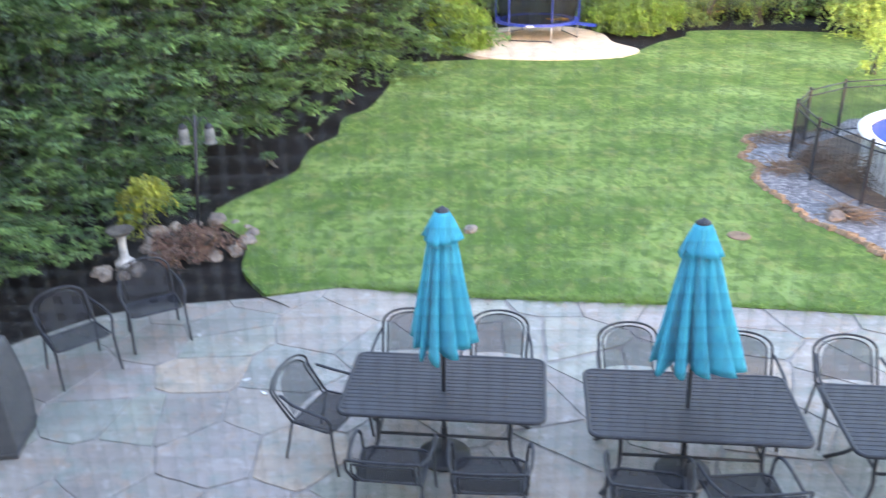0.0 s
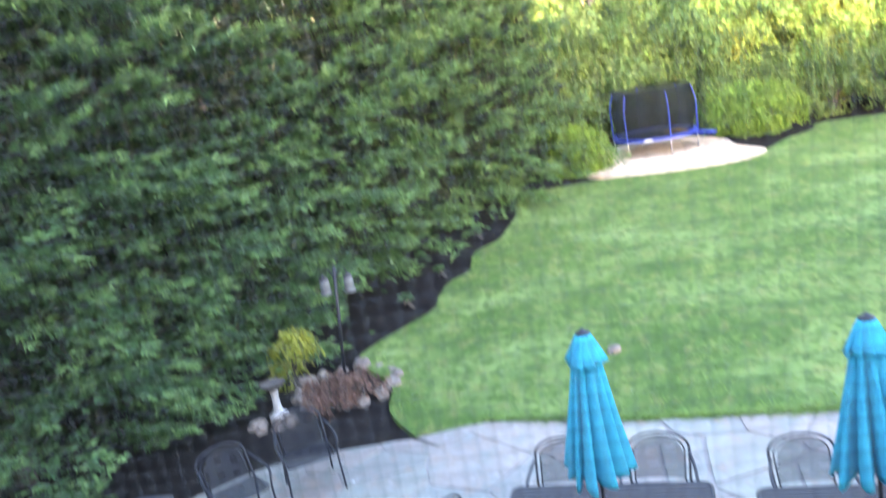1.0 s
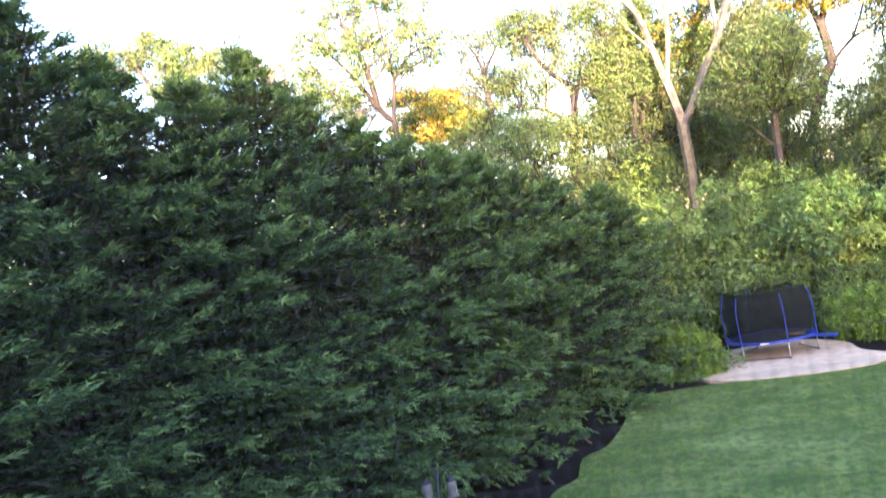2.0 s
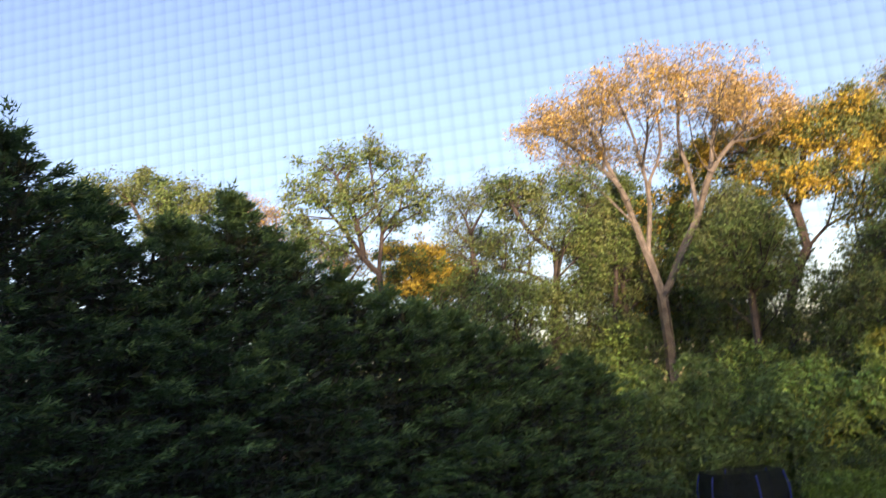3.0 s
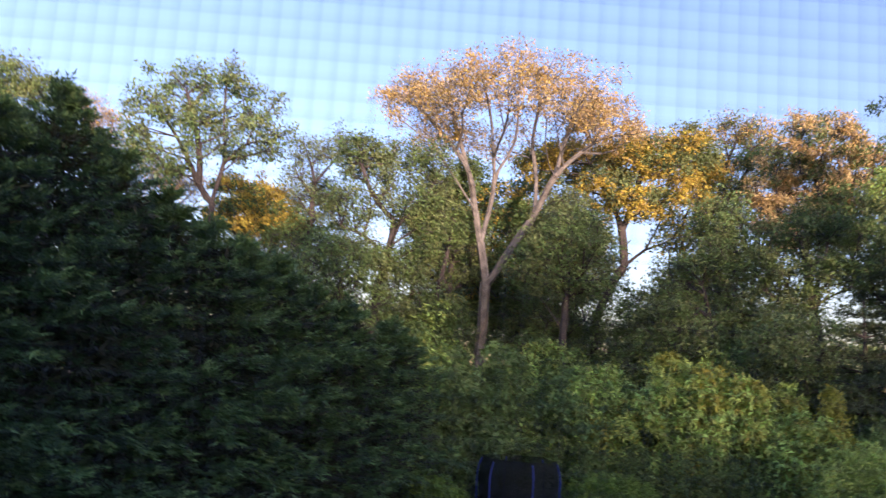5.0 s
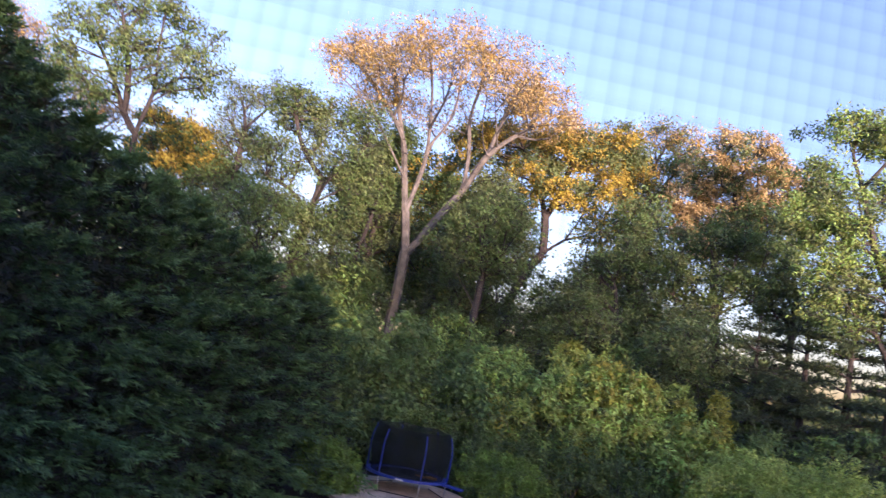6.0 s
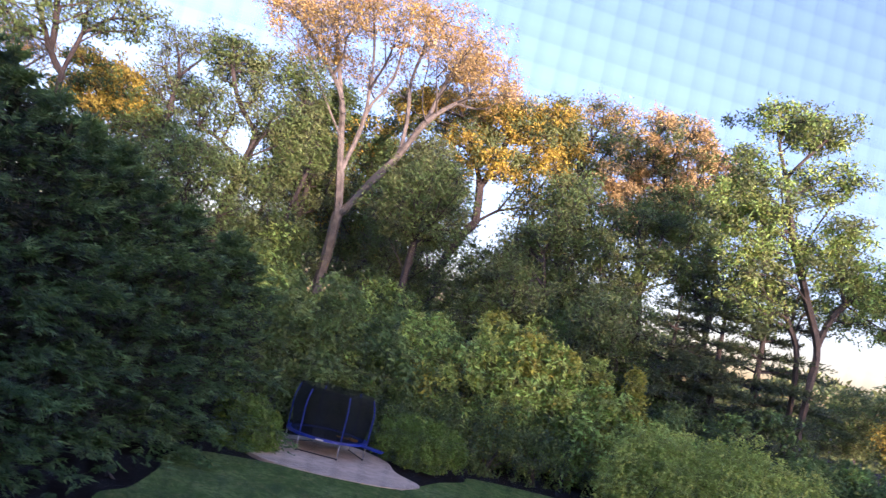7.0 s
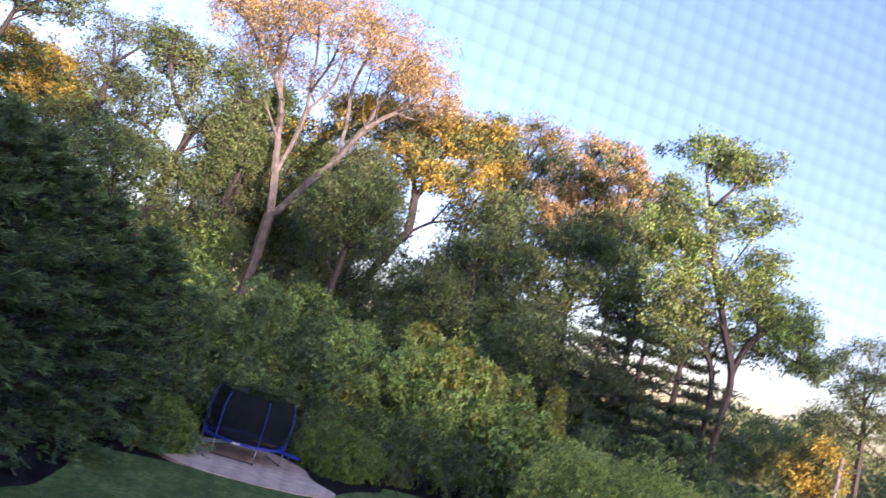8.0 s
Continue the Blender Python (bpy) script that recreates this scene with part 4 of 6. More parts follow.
brush(6.25, 14.35, 0.30, 0.16, 110, "tuft of dry brown brush in the gravel")
brush(6.45, 12.1, 0.30, 0.16, 110, "tuft of dry brown brush by the fence")
brush(6.9, 14.6, 0.35, 0.5, 160, "tangle of dry brown vines inside the fence")
brush(7.15, 13.6, 0.38, 0.55, 220, "tangle of dry brown vines inside the fence")
brush(6.7, 16.25, 0.4, 0.1, 90, "strip of dry straw along the gravel")
M["orange"] = material("orange_plastic", (0.62, 0.30, 0.04), (0.50, 0.22, 0.03), scale=5, rough=0.5)
toy = thing("toy_bat", 3.98, 28.62, 0.58, -36, "small orange toy lying on the trampoline mat", "toy")
part("grip", tube(bmesh.new(), [(-0.42, 0, 0.02), (-0.05, 0, 0.03)], 0.026, 8), M["orange"], toy)
part("barrel", tube(bmesh.new(), [(-0.05, 0, 0.03), (0.12, 0, 0.055), (0.40, 0, 0.055)], [0.028, 0.058, 0.052], 10), M["orange"], toy)


# ---- the evergreen hedge ----
HEDGE = [(-10.2, 4.6, 9.8), (-9.2, 6.2, 9.6), (-8.5, 8.0, 9.4), (-8.0, 9.7, 10.0), (-7.7, 11.2, 9.2), (-7.1, 12.6, 8.9), (-6.7, 14.0, 9.6), (-6.3, 15.6, 9.1), (-5.8, 17.2, 8.5), (-5.2, 18.8, 8.3),
         (-4.8, 20.4, 8.0), (-4.2, 22.0, 7.8), (-3.5, 23.6, 7.2), (-2.6, 25.2, 7.0), (-1.3, 27.7, 6.6)]
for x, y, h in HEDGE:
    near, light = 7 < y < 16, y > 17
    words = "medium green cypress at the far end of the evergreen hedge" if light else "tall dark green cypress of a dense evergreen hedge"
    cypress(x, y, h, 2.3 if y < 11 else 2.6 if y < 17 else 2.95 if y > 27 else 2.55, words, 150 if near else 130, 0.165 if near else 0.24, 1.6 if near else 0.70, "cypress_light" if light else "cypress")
# unseen leaf masses added so that no sky shines through the hedge
for x, y, h in ((-13.0, 5.5, 8.6), (-12.2, 8.6, 8.4), (-11.4, 11.6, 8.2), (-10.4, 14.4, 8.0), (-9.4, 17.2, 7.2)):
    bush("screen_shrub", x, y, [(0, 0, h * 0.3, 2.0, h * 0.3), (0, 0, h * 0.7, 1.6, h * 0.3)], 8000, 0.36, "dark_leaf", "added dark leaf mass that blocks the sky behind gaps in the evergreen hedge", "shrubs behind the hedge")
bush("rounded_shrub", 0.5, 26.8, [(0, 0, 0.75, 1.1, 0.9), (0.4, -0.2, 0.6, 0.8, 0.7), (-0.3, 0.1, 1.0, 0.7, 0.7)], 20000, 0.08, "shrub", "light green rounded shrub at the end of the hedge", "clipped shrubs", lumps=60, lump_size=0.14, hang=0.14, outward=2.2)
bush("rounded_shrub", 6.65, 29.9, [(0, 0, 0.72, 1.5, 0.95), (0.6, 0, 0.72, 1.35, 0.9)], 28000, 0.08, "shrub", "light green clipped mound beside the trampoline", "clipped shrubs", lumps=60, lump_size=0.13, hang=0.13, outward=2.2)
bush("gold_shrub", -4.62, 11.95, [(0, 0, 0.5, 0.34, 0.36)], 2200, 0.065, "lime", "small yellow-leaved shrub by the bird bath", hang=0.16)
bush("barberry", -3.6, 11.1, [(0, 0, 0.17, 0.55, 0.19), (-0.3, 0.05, 0.13, 0.4, 0.16), (0.35, 0.1, 0.15, 0.36, 0.17)], 4200, 0.045, "red_leaf", "low reddish-brown shrub among the rocks", hang=0.12, lump_size=0.3)
for x, y, s in ((-3.35, 15.4, 0.17), (-2.9, 17.25, 0.13), (-2.3, 20.3, 0.12)):
    bush("seedling_shrub", x, y, [(0, 0, s * 0.6, s * 0.8, s * 0.6)], 420, 0.05, "cypress", "small blue-green plant in the mulch bed", "seedlings", hang=0.06, stems=3)
bush("sapling", 11.58, 22.24, [(0, 0, 0.75, 0.42, 0.6)], 1300, 0.075, "feather", "thin light green sapling behind the pool fence", stems=3, hang=0.18)

# ---- thicket along the back ----
def lobes(r, h):
    """Uneven lobes of a wild shrub, r across and h high."""
    out = [(0.0, 0.0, h * 0.34, r, h * 0.33)]
    for k in range(5):
        a = RNG.uniform(0, 6.28)
        s = RNG.uniform(0.45, 0.75)
        out.append((0.75 * r * math.cos(a), 0.6 * r * math.sin(a), h * RNG.uniform(0.38, 0.80), r * s, h * s * 0.36))
    return out


THICKET = [(1.0, 33.5, 2.2, 5.0), (3.6, 34.5, 2.3, 5.9), (6.2, 34.2, 2.2, 5.1), (8.8, 34.6, 2.4, 6.4), (11.3, 34.0, 2.3, 5.4), (13.6, 33.0, 2.2, 5.7), (15.8, 32.0, 2.2, 4.3)]
for x, y, r, h in THICKET:
    bush("thicket_shrub", x, y, lobes(r, h), 21000, 0.20, "thicket" if x > 8 else "fresh", "tangled yellow-green shrub at the edge of the wood", "thicket shrubs", "lime" if x > 8 else "dark_leaf" if x < 5 else "thicket", lumps=260, lump_size=0.22, hang=0.55, shell=0.8, third="feather" if x > 7 else "dark_leaf")
for x, y in ((3.4, 32.6), (5.6, 32.5), (7.9, 32.3), (9.8, 31.4), (11.8, 31.2)):
    bush("dark_shrub", x, y, [(0, 0, 1.1, 1.4, 1.2), (0.4, 0.2, 1.7, 0.9, 0.9)], 6500, 0.11, "dark_leaf", "dark green shrub behind the lawn", "dark shrubs")
for x, y, r, h in ((14.7, 27.9, 1.7, 3.3), (17.2, 26.4, 1.9, 3.5), (16.6, 29.0, 1.8, 3.1), (19.6, 26.6, 1.7, 2.9)):
    bush("feathery_shrub", x, y, [(0, 0, h * 0.45, r, h * 0.5), (0.4, 0, h * 0.75, r * 0.6, h * 0.28)], 14000, 0.11, "feather", "feathery light green shrub beside the lawn", "feathery shrubs", hang=0.6)

for x, y, r, h in ((1.0, 40.5, 2.5, 6.2), (4.8, 41.5, 2.6, 6.6), (-1.5, 38.5, 2.8, 6.4), (3.0, 39.5, 2.9, 5.6), (7.6, 39.0, 2.9, 7.2), (12.2, 38.5, 2.9, 7.0), (16.8, 37.0, 2.7, 6.0), (-0.9, 42.5, 2.7, 8.2), (6.4, 43.5, 2.9, 8.6), (10.0, 43.0, 3.0, 8.4), (14.6, 41.5, 2.9, 8.0), (19.2, 39.0, 2.7, 6.4), (20.5, 33.5, 2.5, 4.6), (23.8, 31.0, 2.5, 4.2), (27.5, 29.5, 2.6, 4.0), (31.5, 28.0, 2.6, 3.9)):
    bush("understorey_shrub", x, y, lobes(r, h), 12000, 0.21, "fresh", "green leafy undergrowth in the shade of the wood", "undergrowth shrubs", "thicket", lumps=170, lump_size=0.28, hang=0.55, shell=0.7, third="dark_leaf")

# distant woods, one mass of leaves
n = 45000
bearing = RNG.uniform(-30, 62, n)
away = RNG.uniform(72, 92, n)
hill = np.interp(bearing, [-30, 0, 12, 20, 34, 62], [10.0, 10.0, 11.4, 10.5, 8.2, 8.0]) + 1.2 * np.sin(bearing * 0.35) + 0.9 * np.sin(bearing * 0.9 + 1)
far_at = np.stack([away * np.sin(np.radians(bearing)), away * np.cos(np.radians(bearing)), RNG.random(n) ** 0.7 * hill], 1)
tagged(part("far_woods", quad_mesh("far_woods", leaves(far_at, 0.6)), M["olive_leaf"]), "hazy olive line of distant woods", "woods", kind="stuff")

# ---- the wood ----
broad_tree("olive_tree", -23.0, 40.0, [(0, 0, -0.3), (0.0, 0.0, 13.7), (-0.1, 0.0, 17.3)], [(-3.9, 0.3, 18.7, 1.9, 1.0), (-1.2, 0.6, 18.5, 1.8, 0.9), (0.7, 0.8, 17.9, 1.7, 1.1), (2.2, 1.2, 17.4, 1.0, 0.9), (-0.1, 0.6, 16.5, 1.9, 1.2)], 126, 16900, 0.17, "olive_leaf", "dark_bark", "olive-leaved tree beyond the hedge", second="fresh")
broad_tree("bare_tree", -19.5, 46.0, [(0, 0, -0.3), (0.0, 0.0, 12.9), (-0.0, 0.0, 15.2), (-0.4, 0.0, 16.9)], [(-1.8, 1.1, 18.4, 1.1, 1.0), (0.6, -1.2, 16.8, 1.0, 1.2), (1.0, -0.1, 15.1, 0.9, 1.4)], 126, 3120, 0.13, "tan_leaf", "bark", "pale bare-twigged tree beyond the hedge", per=9)
broad_tree("field_maple", -10.7, 38.6, [(0, 0, -0.3), (0.0, 0.0, 10.5), (0.0, 0.0, 12.1), (0.3, 0.0, 13.8), (0.2, 0.0, 15.5)], [(-2.5, 1.2, 17.9, 1.8, 1.3), (-0.1, 0.4, 17.9, 1.6, 1.1), (1.2, 1.0, 16.8, 1.5, 1.2), (-2.9, -1.0, 16.3, 1.3, 1.0), (-1.1, -0.1, 15.5, 1.7, 1.2), (1.7, -0.7, 14.8, 1.8, 1.1), (-3.6, 0.1, 14.6, 1.2, 1.1), (-0.2, 0.2, 14.0, 1.3, 0.9), (3.0, -1.3, 14.7, 0.7, 0.7), (-1.9, -0.7, 13.6, 1.3, 0.8)], 171, 11500, 0.19, "fresh", "dark_bark", "open-crowned young maple behind the hedge", second="olive_leaf", most=0.15, lobe=0.7, boughs=[[(0.0, 0.0, 11.8), (-0.7, -0.1, 12.7), (-1.5, 0.4, 14.0), (-2.5, 0.4, 15.5), (-3.0, -0.7, 16.1)], [(0.3, 0.0, 13.8), (1.3, 0.1, 14.9), (2.5, -0.4, 14.9)], [(0.2, 0.0, 14.9), (0.9, 0.1, 16.0), (1.6, -0.4, 16.7)], [(-0.7, 0.0, 12.7), (-0.9, -0.2, 14.6), (-1.9, 0.4, 17.2)], [(0.2, 0.0, 14.9), (0.1, -0.1, 16.3), (0.1, -0.3, 17.7)]])
broad_tree("gold_tree", -11.6, 50.5, [(0, 0, -0.3), (0.0, 0.0, 9.9), (-0.1, 0.0, 12.7)], [(-1.3, 1.3, 15.3, 1.4, 0.7), (0.8, 1.0, 14.6, 1.8, 1.0), (-0.4, -0.5, 13.2, 2.1, 1.2), (1.6, 1.2, 13.2, 1.6, 1.5)], 126, 19500, 0.20, "gold_leaf", "dark_bark", "small golden tree behind the hedge", second="dark_leaf")
broad_tree("bare_tree", -7.7, 49.5, [(0, 0, -0.3), (0.0, 0.0, 10.3), (0.0, 0.0, 13.4), (-0.0, 0.0, 15.5)], [(-0.4, 0.1, 17.4, 1.1, 1.0), (-0.9, 0.5, 15.7, 1.2, 1.4), (1.1, -0.8, 17.6, 0.8, 1.2), (0.2, 1.1, 14.7, 1.2, 1.6)], 144, 6760, 0.15, "olive_leaf", "dark_bark", "thin half-bare tree with sparse leaves", per=9)
broad_tree("birch_tree", -2.9, 42.0, [(0, 0, -0.3), (0.0, 0.0, 7.6), (0.3, 0.0, 9.9), (0.6, 0.0, 11.9), (0.3, 0.0, 13.7)], [(-1.7, 0.5, 16.1, 1.3, 0.8), (-1.0, 1.2, 15.2, 1.5, 1.2), (1.0, 1.0, 15.8, 1.5, 1.1), (2.5, -0.5, 15.1, 0.9, 1.2), (-1.6, -0.4, 12.7, 1.6, 1.4), (0.8, -0.9, 13.3, 1.7, 1.5), (2.4, -0.9, 12.4, 1.0, 1.3), (-1.1, -1.1, 10.5, 1.7, 1.0), (1.2, -0.5, 10.3, 1.6, 1.1)], 234, 23000, 0.17, "olive_leaf", "dark_bark", "olive leafy tree in the wood", second="dark_leaf", boughs=[[(0.4, 0.0, 10.4), (-0.9, 0.1, 11.4), (-2.0, -0.5, 11.7)], [(0.6, 0.0, 11.9), (1.9, 0.1, 13.3), (2.6, -0.2, 14.7)], [(0.6, 0.0, 12.2), (-0.7, -0.1, 13.7), (-1.4, 0.3, 15.4)]])
broad_tree("oak_tree", 2.6, 43.9, [(0, 0, -0.3), (0.0, 0.0, 4.9), (0.1, 0.0, 7.5), (0.1, 0.0, 9.1), (0.1, 0.0, 9.8)], [(1.0, 0.1, 17.8, 7.3, 4.8), (6.2, 0.3, 18.5, 2.3, 2.2), (-4.3, 0.4, 19.4, 2.4, 1.8), (-2.4, 0.5, 17.2, 2.0, 1.4)], 648, 30000, 0.15, "tan_leaf", "oak_bark", "tall grey-trunked oak with sparse tan young leaves", second="orange_leaf", tip=0.0043, shell=0.40, dome=True, lobe=0.75, per=8, bias=0.72, most=0.28, boughs=[[(0.1, 0.0, 9.7), (-0.3, 0.1, 11.8), (-0.7, 0.4, 13.6), (-1.2, -0.7, 15.4), (-2.4, -0.1, 17.2), (-4.2, 1.1, 19.3), (-5.5, 0.4, 19.8)], [(-0.3, 0.0, 11.8), (0.2, 0.2, 14.4), (0.1, -0.4, 16.4), (-0.2, -0.0, 18.8), (-0.8, -0.5, 20.7)], [(0.2, 0.0, 9.5), (1.3, 0.0, 11.5), (2.5, 0.1, 13.5), (3.4, -0.7, 15.5), (4.8, -0.6, 17.0), (6.4, -0.6, 18.2)], [(2.5, 0.0, 13.4), (2.5, 0.2, 15.5), (2.2, 0.3, 17.7), (2.4, -0.5, 19.7), (2.2, 0.6, 21.7)], [(0.4, 0.0, 9.2), (1.4, -0.2, 9.6), (3.1, 0.1, 9.9)], [(-0.7, 0.0, 13.5), (-1.9, -0.2, 15.1), (-3.2, -0.5, 16.9)], [(3.5, 0.0, 15.7), (4.0, 0.2, 17.9), (4.5, -0.3, 19.9)], [(0.1, 0.0, 15.3), (1.2, -0.1, 17.4), (1.3, 0.5, 20.4)], [(4.9, 0.0, 17.1), (6.6, 0.2, 17.4), (8.0, -0.2, 19.0)], [(-1.0, 0.0, 15.0), (-2.2, 0.2, 18.7), (-2.7, 0.0, 20.9)]])
broad_tree("bare_tree", -15.4, 47.0, [(0, 0, -0.3), (0.0, 0.0, 9.8), (-0.1, 0.0, 12.4), (-0.3, 0.0, 13.8)], [(-1.1, 0.5, 15.1, 1.4, 1.0), (1.0, -0.8, 14.1, 1.3, 0.8), (-0.6, 1.1, 14.0, 1.6, 0.9)], 90, 3380, 0.14, "tan_leaf", "bark", "pale bare-twigged tree beyond the hedge", per=9)
broad_tree("gold_tree", 9.5, 48.0, [(0, 0, -0.3), (0.0, 0.0, 7.7), (0.7, 0.0, 10.2), (1.5, 0.0, 11.6), (2.7, 0.0, 12.7)], [(-3.3, -0.4, 17.3, 1.4, 1.2), (-0.9, 1.1, 17.9, 1.9, 1.7), (1.3, 0.1, 17.9, 1.8, 1.5), (3.0, -0.5, 18.3, 1.5, 1.3), (0.2, -0.5, 15.8, 1.7, 1.3), (4.8, -0.8, 18.8, 1.4, 1.2), (3.9, -1.1, 16.6, 1.6, 1.5), (1.7, -0.9, 15.3, 1.5, 1.2), (6.0, 0.5, 17.2, 1.2, 1.5)], 243, 39000, 0.19, "gold_leaf", "dark_bark", "golden-leaved tree leaning over the thicket", second="olive_leaf", boughs=[[(1.5, 0.0, 11.6), (1.3, 0.2, 13.8), (0.3, -0.3, 15.7), (-0.9, -0.7, 17.4)], [(2.7, 0.0, 12.7), (3.6, 0.2, 14.6), (3.9, 0.0, 16.9)], [(1.3, 0.0, 13.7), (2.0, -0.0, 16.0), (2.4, -0.3, 18.1)], [(1.3, 0.0, 11.5), (0.4, 0.0, 11.2), (-0.5, 0.3, 10.8)], [(2.7, 0.0, 12.7), (4.4, -0.0, 13.6), (5.3, -0.1, 15.8)]])
broad_tree("bare_tree", 16.1, 50.5, [(0, 0, -0.3), (0.0, 0.0, 8.5), (0.7, 0.0, 12.2), (1.5, 0.0, 15.9)], [(1.6, -1.2, 20.7, 1.2, 0.9), (3.9, 1.1, 21.0, 1.4, 1.3), (0.7, -1.2, 18.7, 1.1, 1.2), (2.5, -0.0, 18.1, 1.7, 1.6), (1.1, 0.9, 16.1, 1.4, 1.6)], 198, 11700, 0.16, "olive_leaf", "dark_bark", "half-bare greyish tree with fine twigs", second="tan_leaf", per=9)
broad_tree("ash_tree", 14.1, 43.0, [(0, 0, -0.3), (0.0, 0.0, 4.7), (0.9, 0.0, 7.1), (0.7, 0.0, 10.7), (0.8, 0.0, 13.8)], [(0.7, -1.0, 13.9, 1.3, 1.4), (0.0, 0.6, 12.3, 1.4, 1.4), (0.2, 1.2, 10.1, 1.4, 1.4), (1.6, 0.3, 11.9, 1.3, 1.3), (-0.9, 0.7, 8.1, 1.5, 1.4), (1.1, -1.0, 8.6, 1.5, 1.4), (0.3, -0.2, 6.3, 1.8, 1.2)], 198, 22100, 0.17, "fresh", "dark_bark", "grey-green open tree in the wood", second="olive_leaf")
broad_tree("orange_tree", 21.7, 45.0, [(0, 0, -0.3), (0.0, 0.0, 4.9), (-0.8, 0.0, 8.6), (-1.5, 0.0, 12.9)], [(-1.3, -0.9, 19.5, 1.7, 0.8), (-1.8, 0.9, 18.3, 1.8, 1.2), (0.2, -0.5, 19.0, 1.3, 1.1), (2.3, -0.1, 18.2, 1.6, 1.2), (-0.5, 1.3, 17.0, 2.1, 1.3), (-3.4, 0.9, 16.4, 1.5, 1.6), (1.5, 1.2, 16.3, 1.8, 1.3), (-2.1, -0.1, 14.4, 2.0, 1.4)], 216, 33800, 0.18, "orange_leaf", "dark_bark", "tree with orange-tinted young leaves", second="olive_leaf")
broad_tree("tall_maple", 24.8, 34.0, [(0, 0, -0.3), (0.0, 0.0, 3.0), (0.1, 0.0, 6.4), (0.1, 0.0, 8.3), (-1.1, 0.0, 10.7), (-1.5, 0.0, 12.5), (-1.0, 0.0, 14.0)], [(-3.6, -0.0, 18.0, 2.3, 1.1), (-1.2, 0.6, 18.1, 1.5, 0.7), (-1.2, -0.1, 15.7, 1.9, 1.0), (-5.2, -0.5, 15.2, 1.6, 1.2), (-5.5, -0.3, 13.5, 1.6, 1.5), (-4.1, -0.9, 13.5, 2.0, 1.4), (1.4, -0.3, 12.2, 1.7, 1.1), (4.1, 1.3, 11.5, 1.3, 1.1), (1.7, 1.2, 10.8, 2.0, 1.3), (3.0, 0.3, 9.7, 1.5, 0.7), (5.0, 0.5, 10.0, 1.4, 0.9), (-4.1, -0.0, 11.3, 1.7, 1.3), (-1.7, -0.4, 12.1, 1.7, 1.1), (-0.7, -1.1, 13.3, 1.4, 0.9)], 270, 42000, 0.17, "thicket", "dark_bark", "tall maple with yellow-green crown and two stems", second="olive_leaf", lobe=0.8, most=0.18, shell=0.2, boughs=[[(-1.1, 0.0, 10.7), (-2.4, -0.1, 13.1), (-3.0, 0.3, 15.6), (-3.5, 0.6, 17.2), (-3.8, -0.3, 18.0)], [(0.1, 0.0, 8.3), (0.6, 0.1, 9.7), (1.7, 0.3, 10.9), (3.0, 0.3, 11.1)], [(-1.0, 0.0, 14.0), (-0.5, 0.1, 15.1), (-0.9, 0.3, 15.9)], [(-3.2, 0.0, 15.5), (-2.4, -0.1, 16.7), (-1.4, 0.2, 17.9)], [(-1.5, 0.0, 12.5), (-3.2, -0.1, 12.9), (-4.9, -0.0, 13.6)]])
broad_tree("tall_maple", 24.9, 35.0, [(0, 0, -0.3), (0.0, 0.0, 3.3), (-0.2, 0.0, 7.6), (-1.1, 0.0, 9.3), (-1.8, 0.0, 11.0)], [(-1.9, 0.7, 11.1, 1.5, 1.3), (-0.3, 0.5, 9.8, 1.5, 1.1), (-3.3, -0.5, 9.6, 1.4, 1.2), (-1.5, 1.2, 13.2, 1.5, 1.1)], 81, 6500, 0.17, "dark_leaf", "dark_bark", "slim maple with dark leaves", second="thicket", lobe=0.8, most=0.18)
broad_tree("dark_tree", 17.7, 40.0, [(0, 0, -0.3), (0.0, 0.0, 5.7), (-0.3, 0.0, 7.8), (-0.5, 0.0, 10.1)], [(0.3, 0.4, 12.7, 1.8, 1.1), (-1.4, 0.2, 11.0, 1.3, 1.2), (0.9, -1.3, 10.8, 1.6, 0.9), (0.1, 0.1, 9.4, 1.6, 1.1), (1.9, -0.6, 12.8, 1.3, 1.0), (-0.6, 0.4, 8.0, 1.2, 0.8)], 144, 16900, 0.17, "dark_leaf", "dark_bark", "dark broad tree with spreading limbs", second="olive_leaf", boughs=[[(-0.4, 0.0, 8.1), (1.0, -0.0, 9.4), (2.8, 0.3, 10.4)], [(-0.5, 0.0, 9.2), (-1.9, 0.1, 10.0)]])
broad_tree("ivy_tree", 0.1, 45.0, [(0, 0, -0.3), (0.0, 0.0, 7.6), (0.5, 0.0, 11.3), (0.8, 0.0, 13.8), (0.9, 0.0, 15.7)], [(1.2, 0.3, 16.0, 0.6, 1.1), (0.5, -0.2, 14.7, 0.6, 0.9), (0.9, 0.1, 13.1, 0.5, 0.9)], 54, 6500, 0.16, "dark_leaf", "dark_bark", "slender dark trunk wrapped in ivy")
broad_tree("slender_tree", -1.3, 44.0, [(0, 0, -0.3), (0.0, 0.0, 7.3), (0.5, 0.0, 10.6), (0.7, 0.0, 12.7), (1.1, 0.0, 14.6)], [(1.0, 0.2, 14.3, 0.8, 1.1), (0.3, 0.3, 12.5, 0.8, 0.9)], 46, 3900, 0.16, "olive_leaf", "dark_bark", "slender dark-trunked tree among its neighbours")
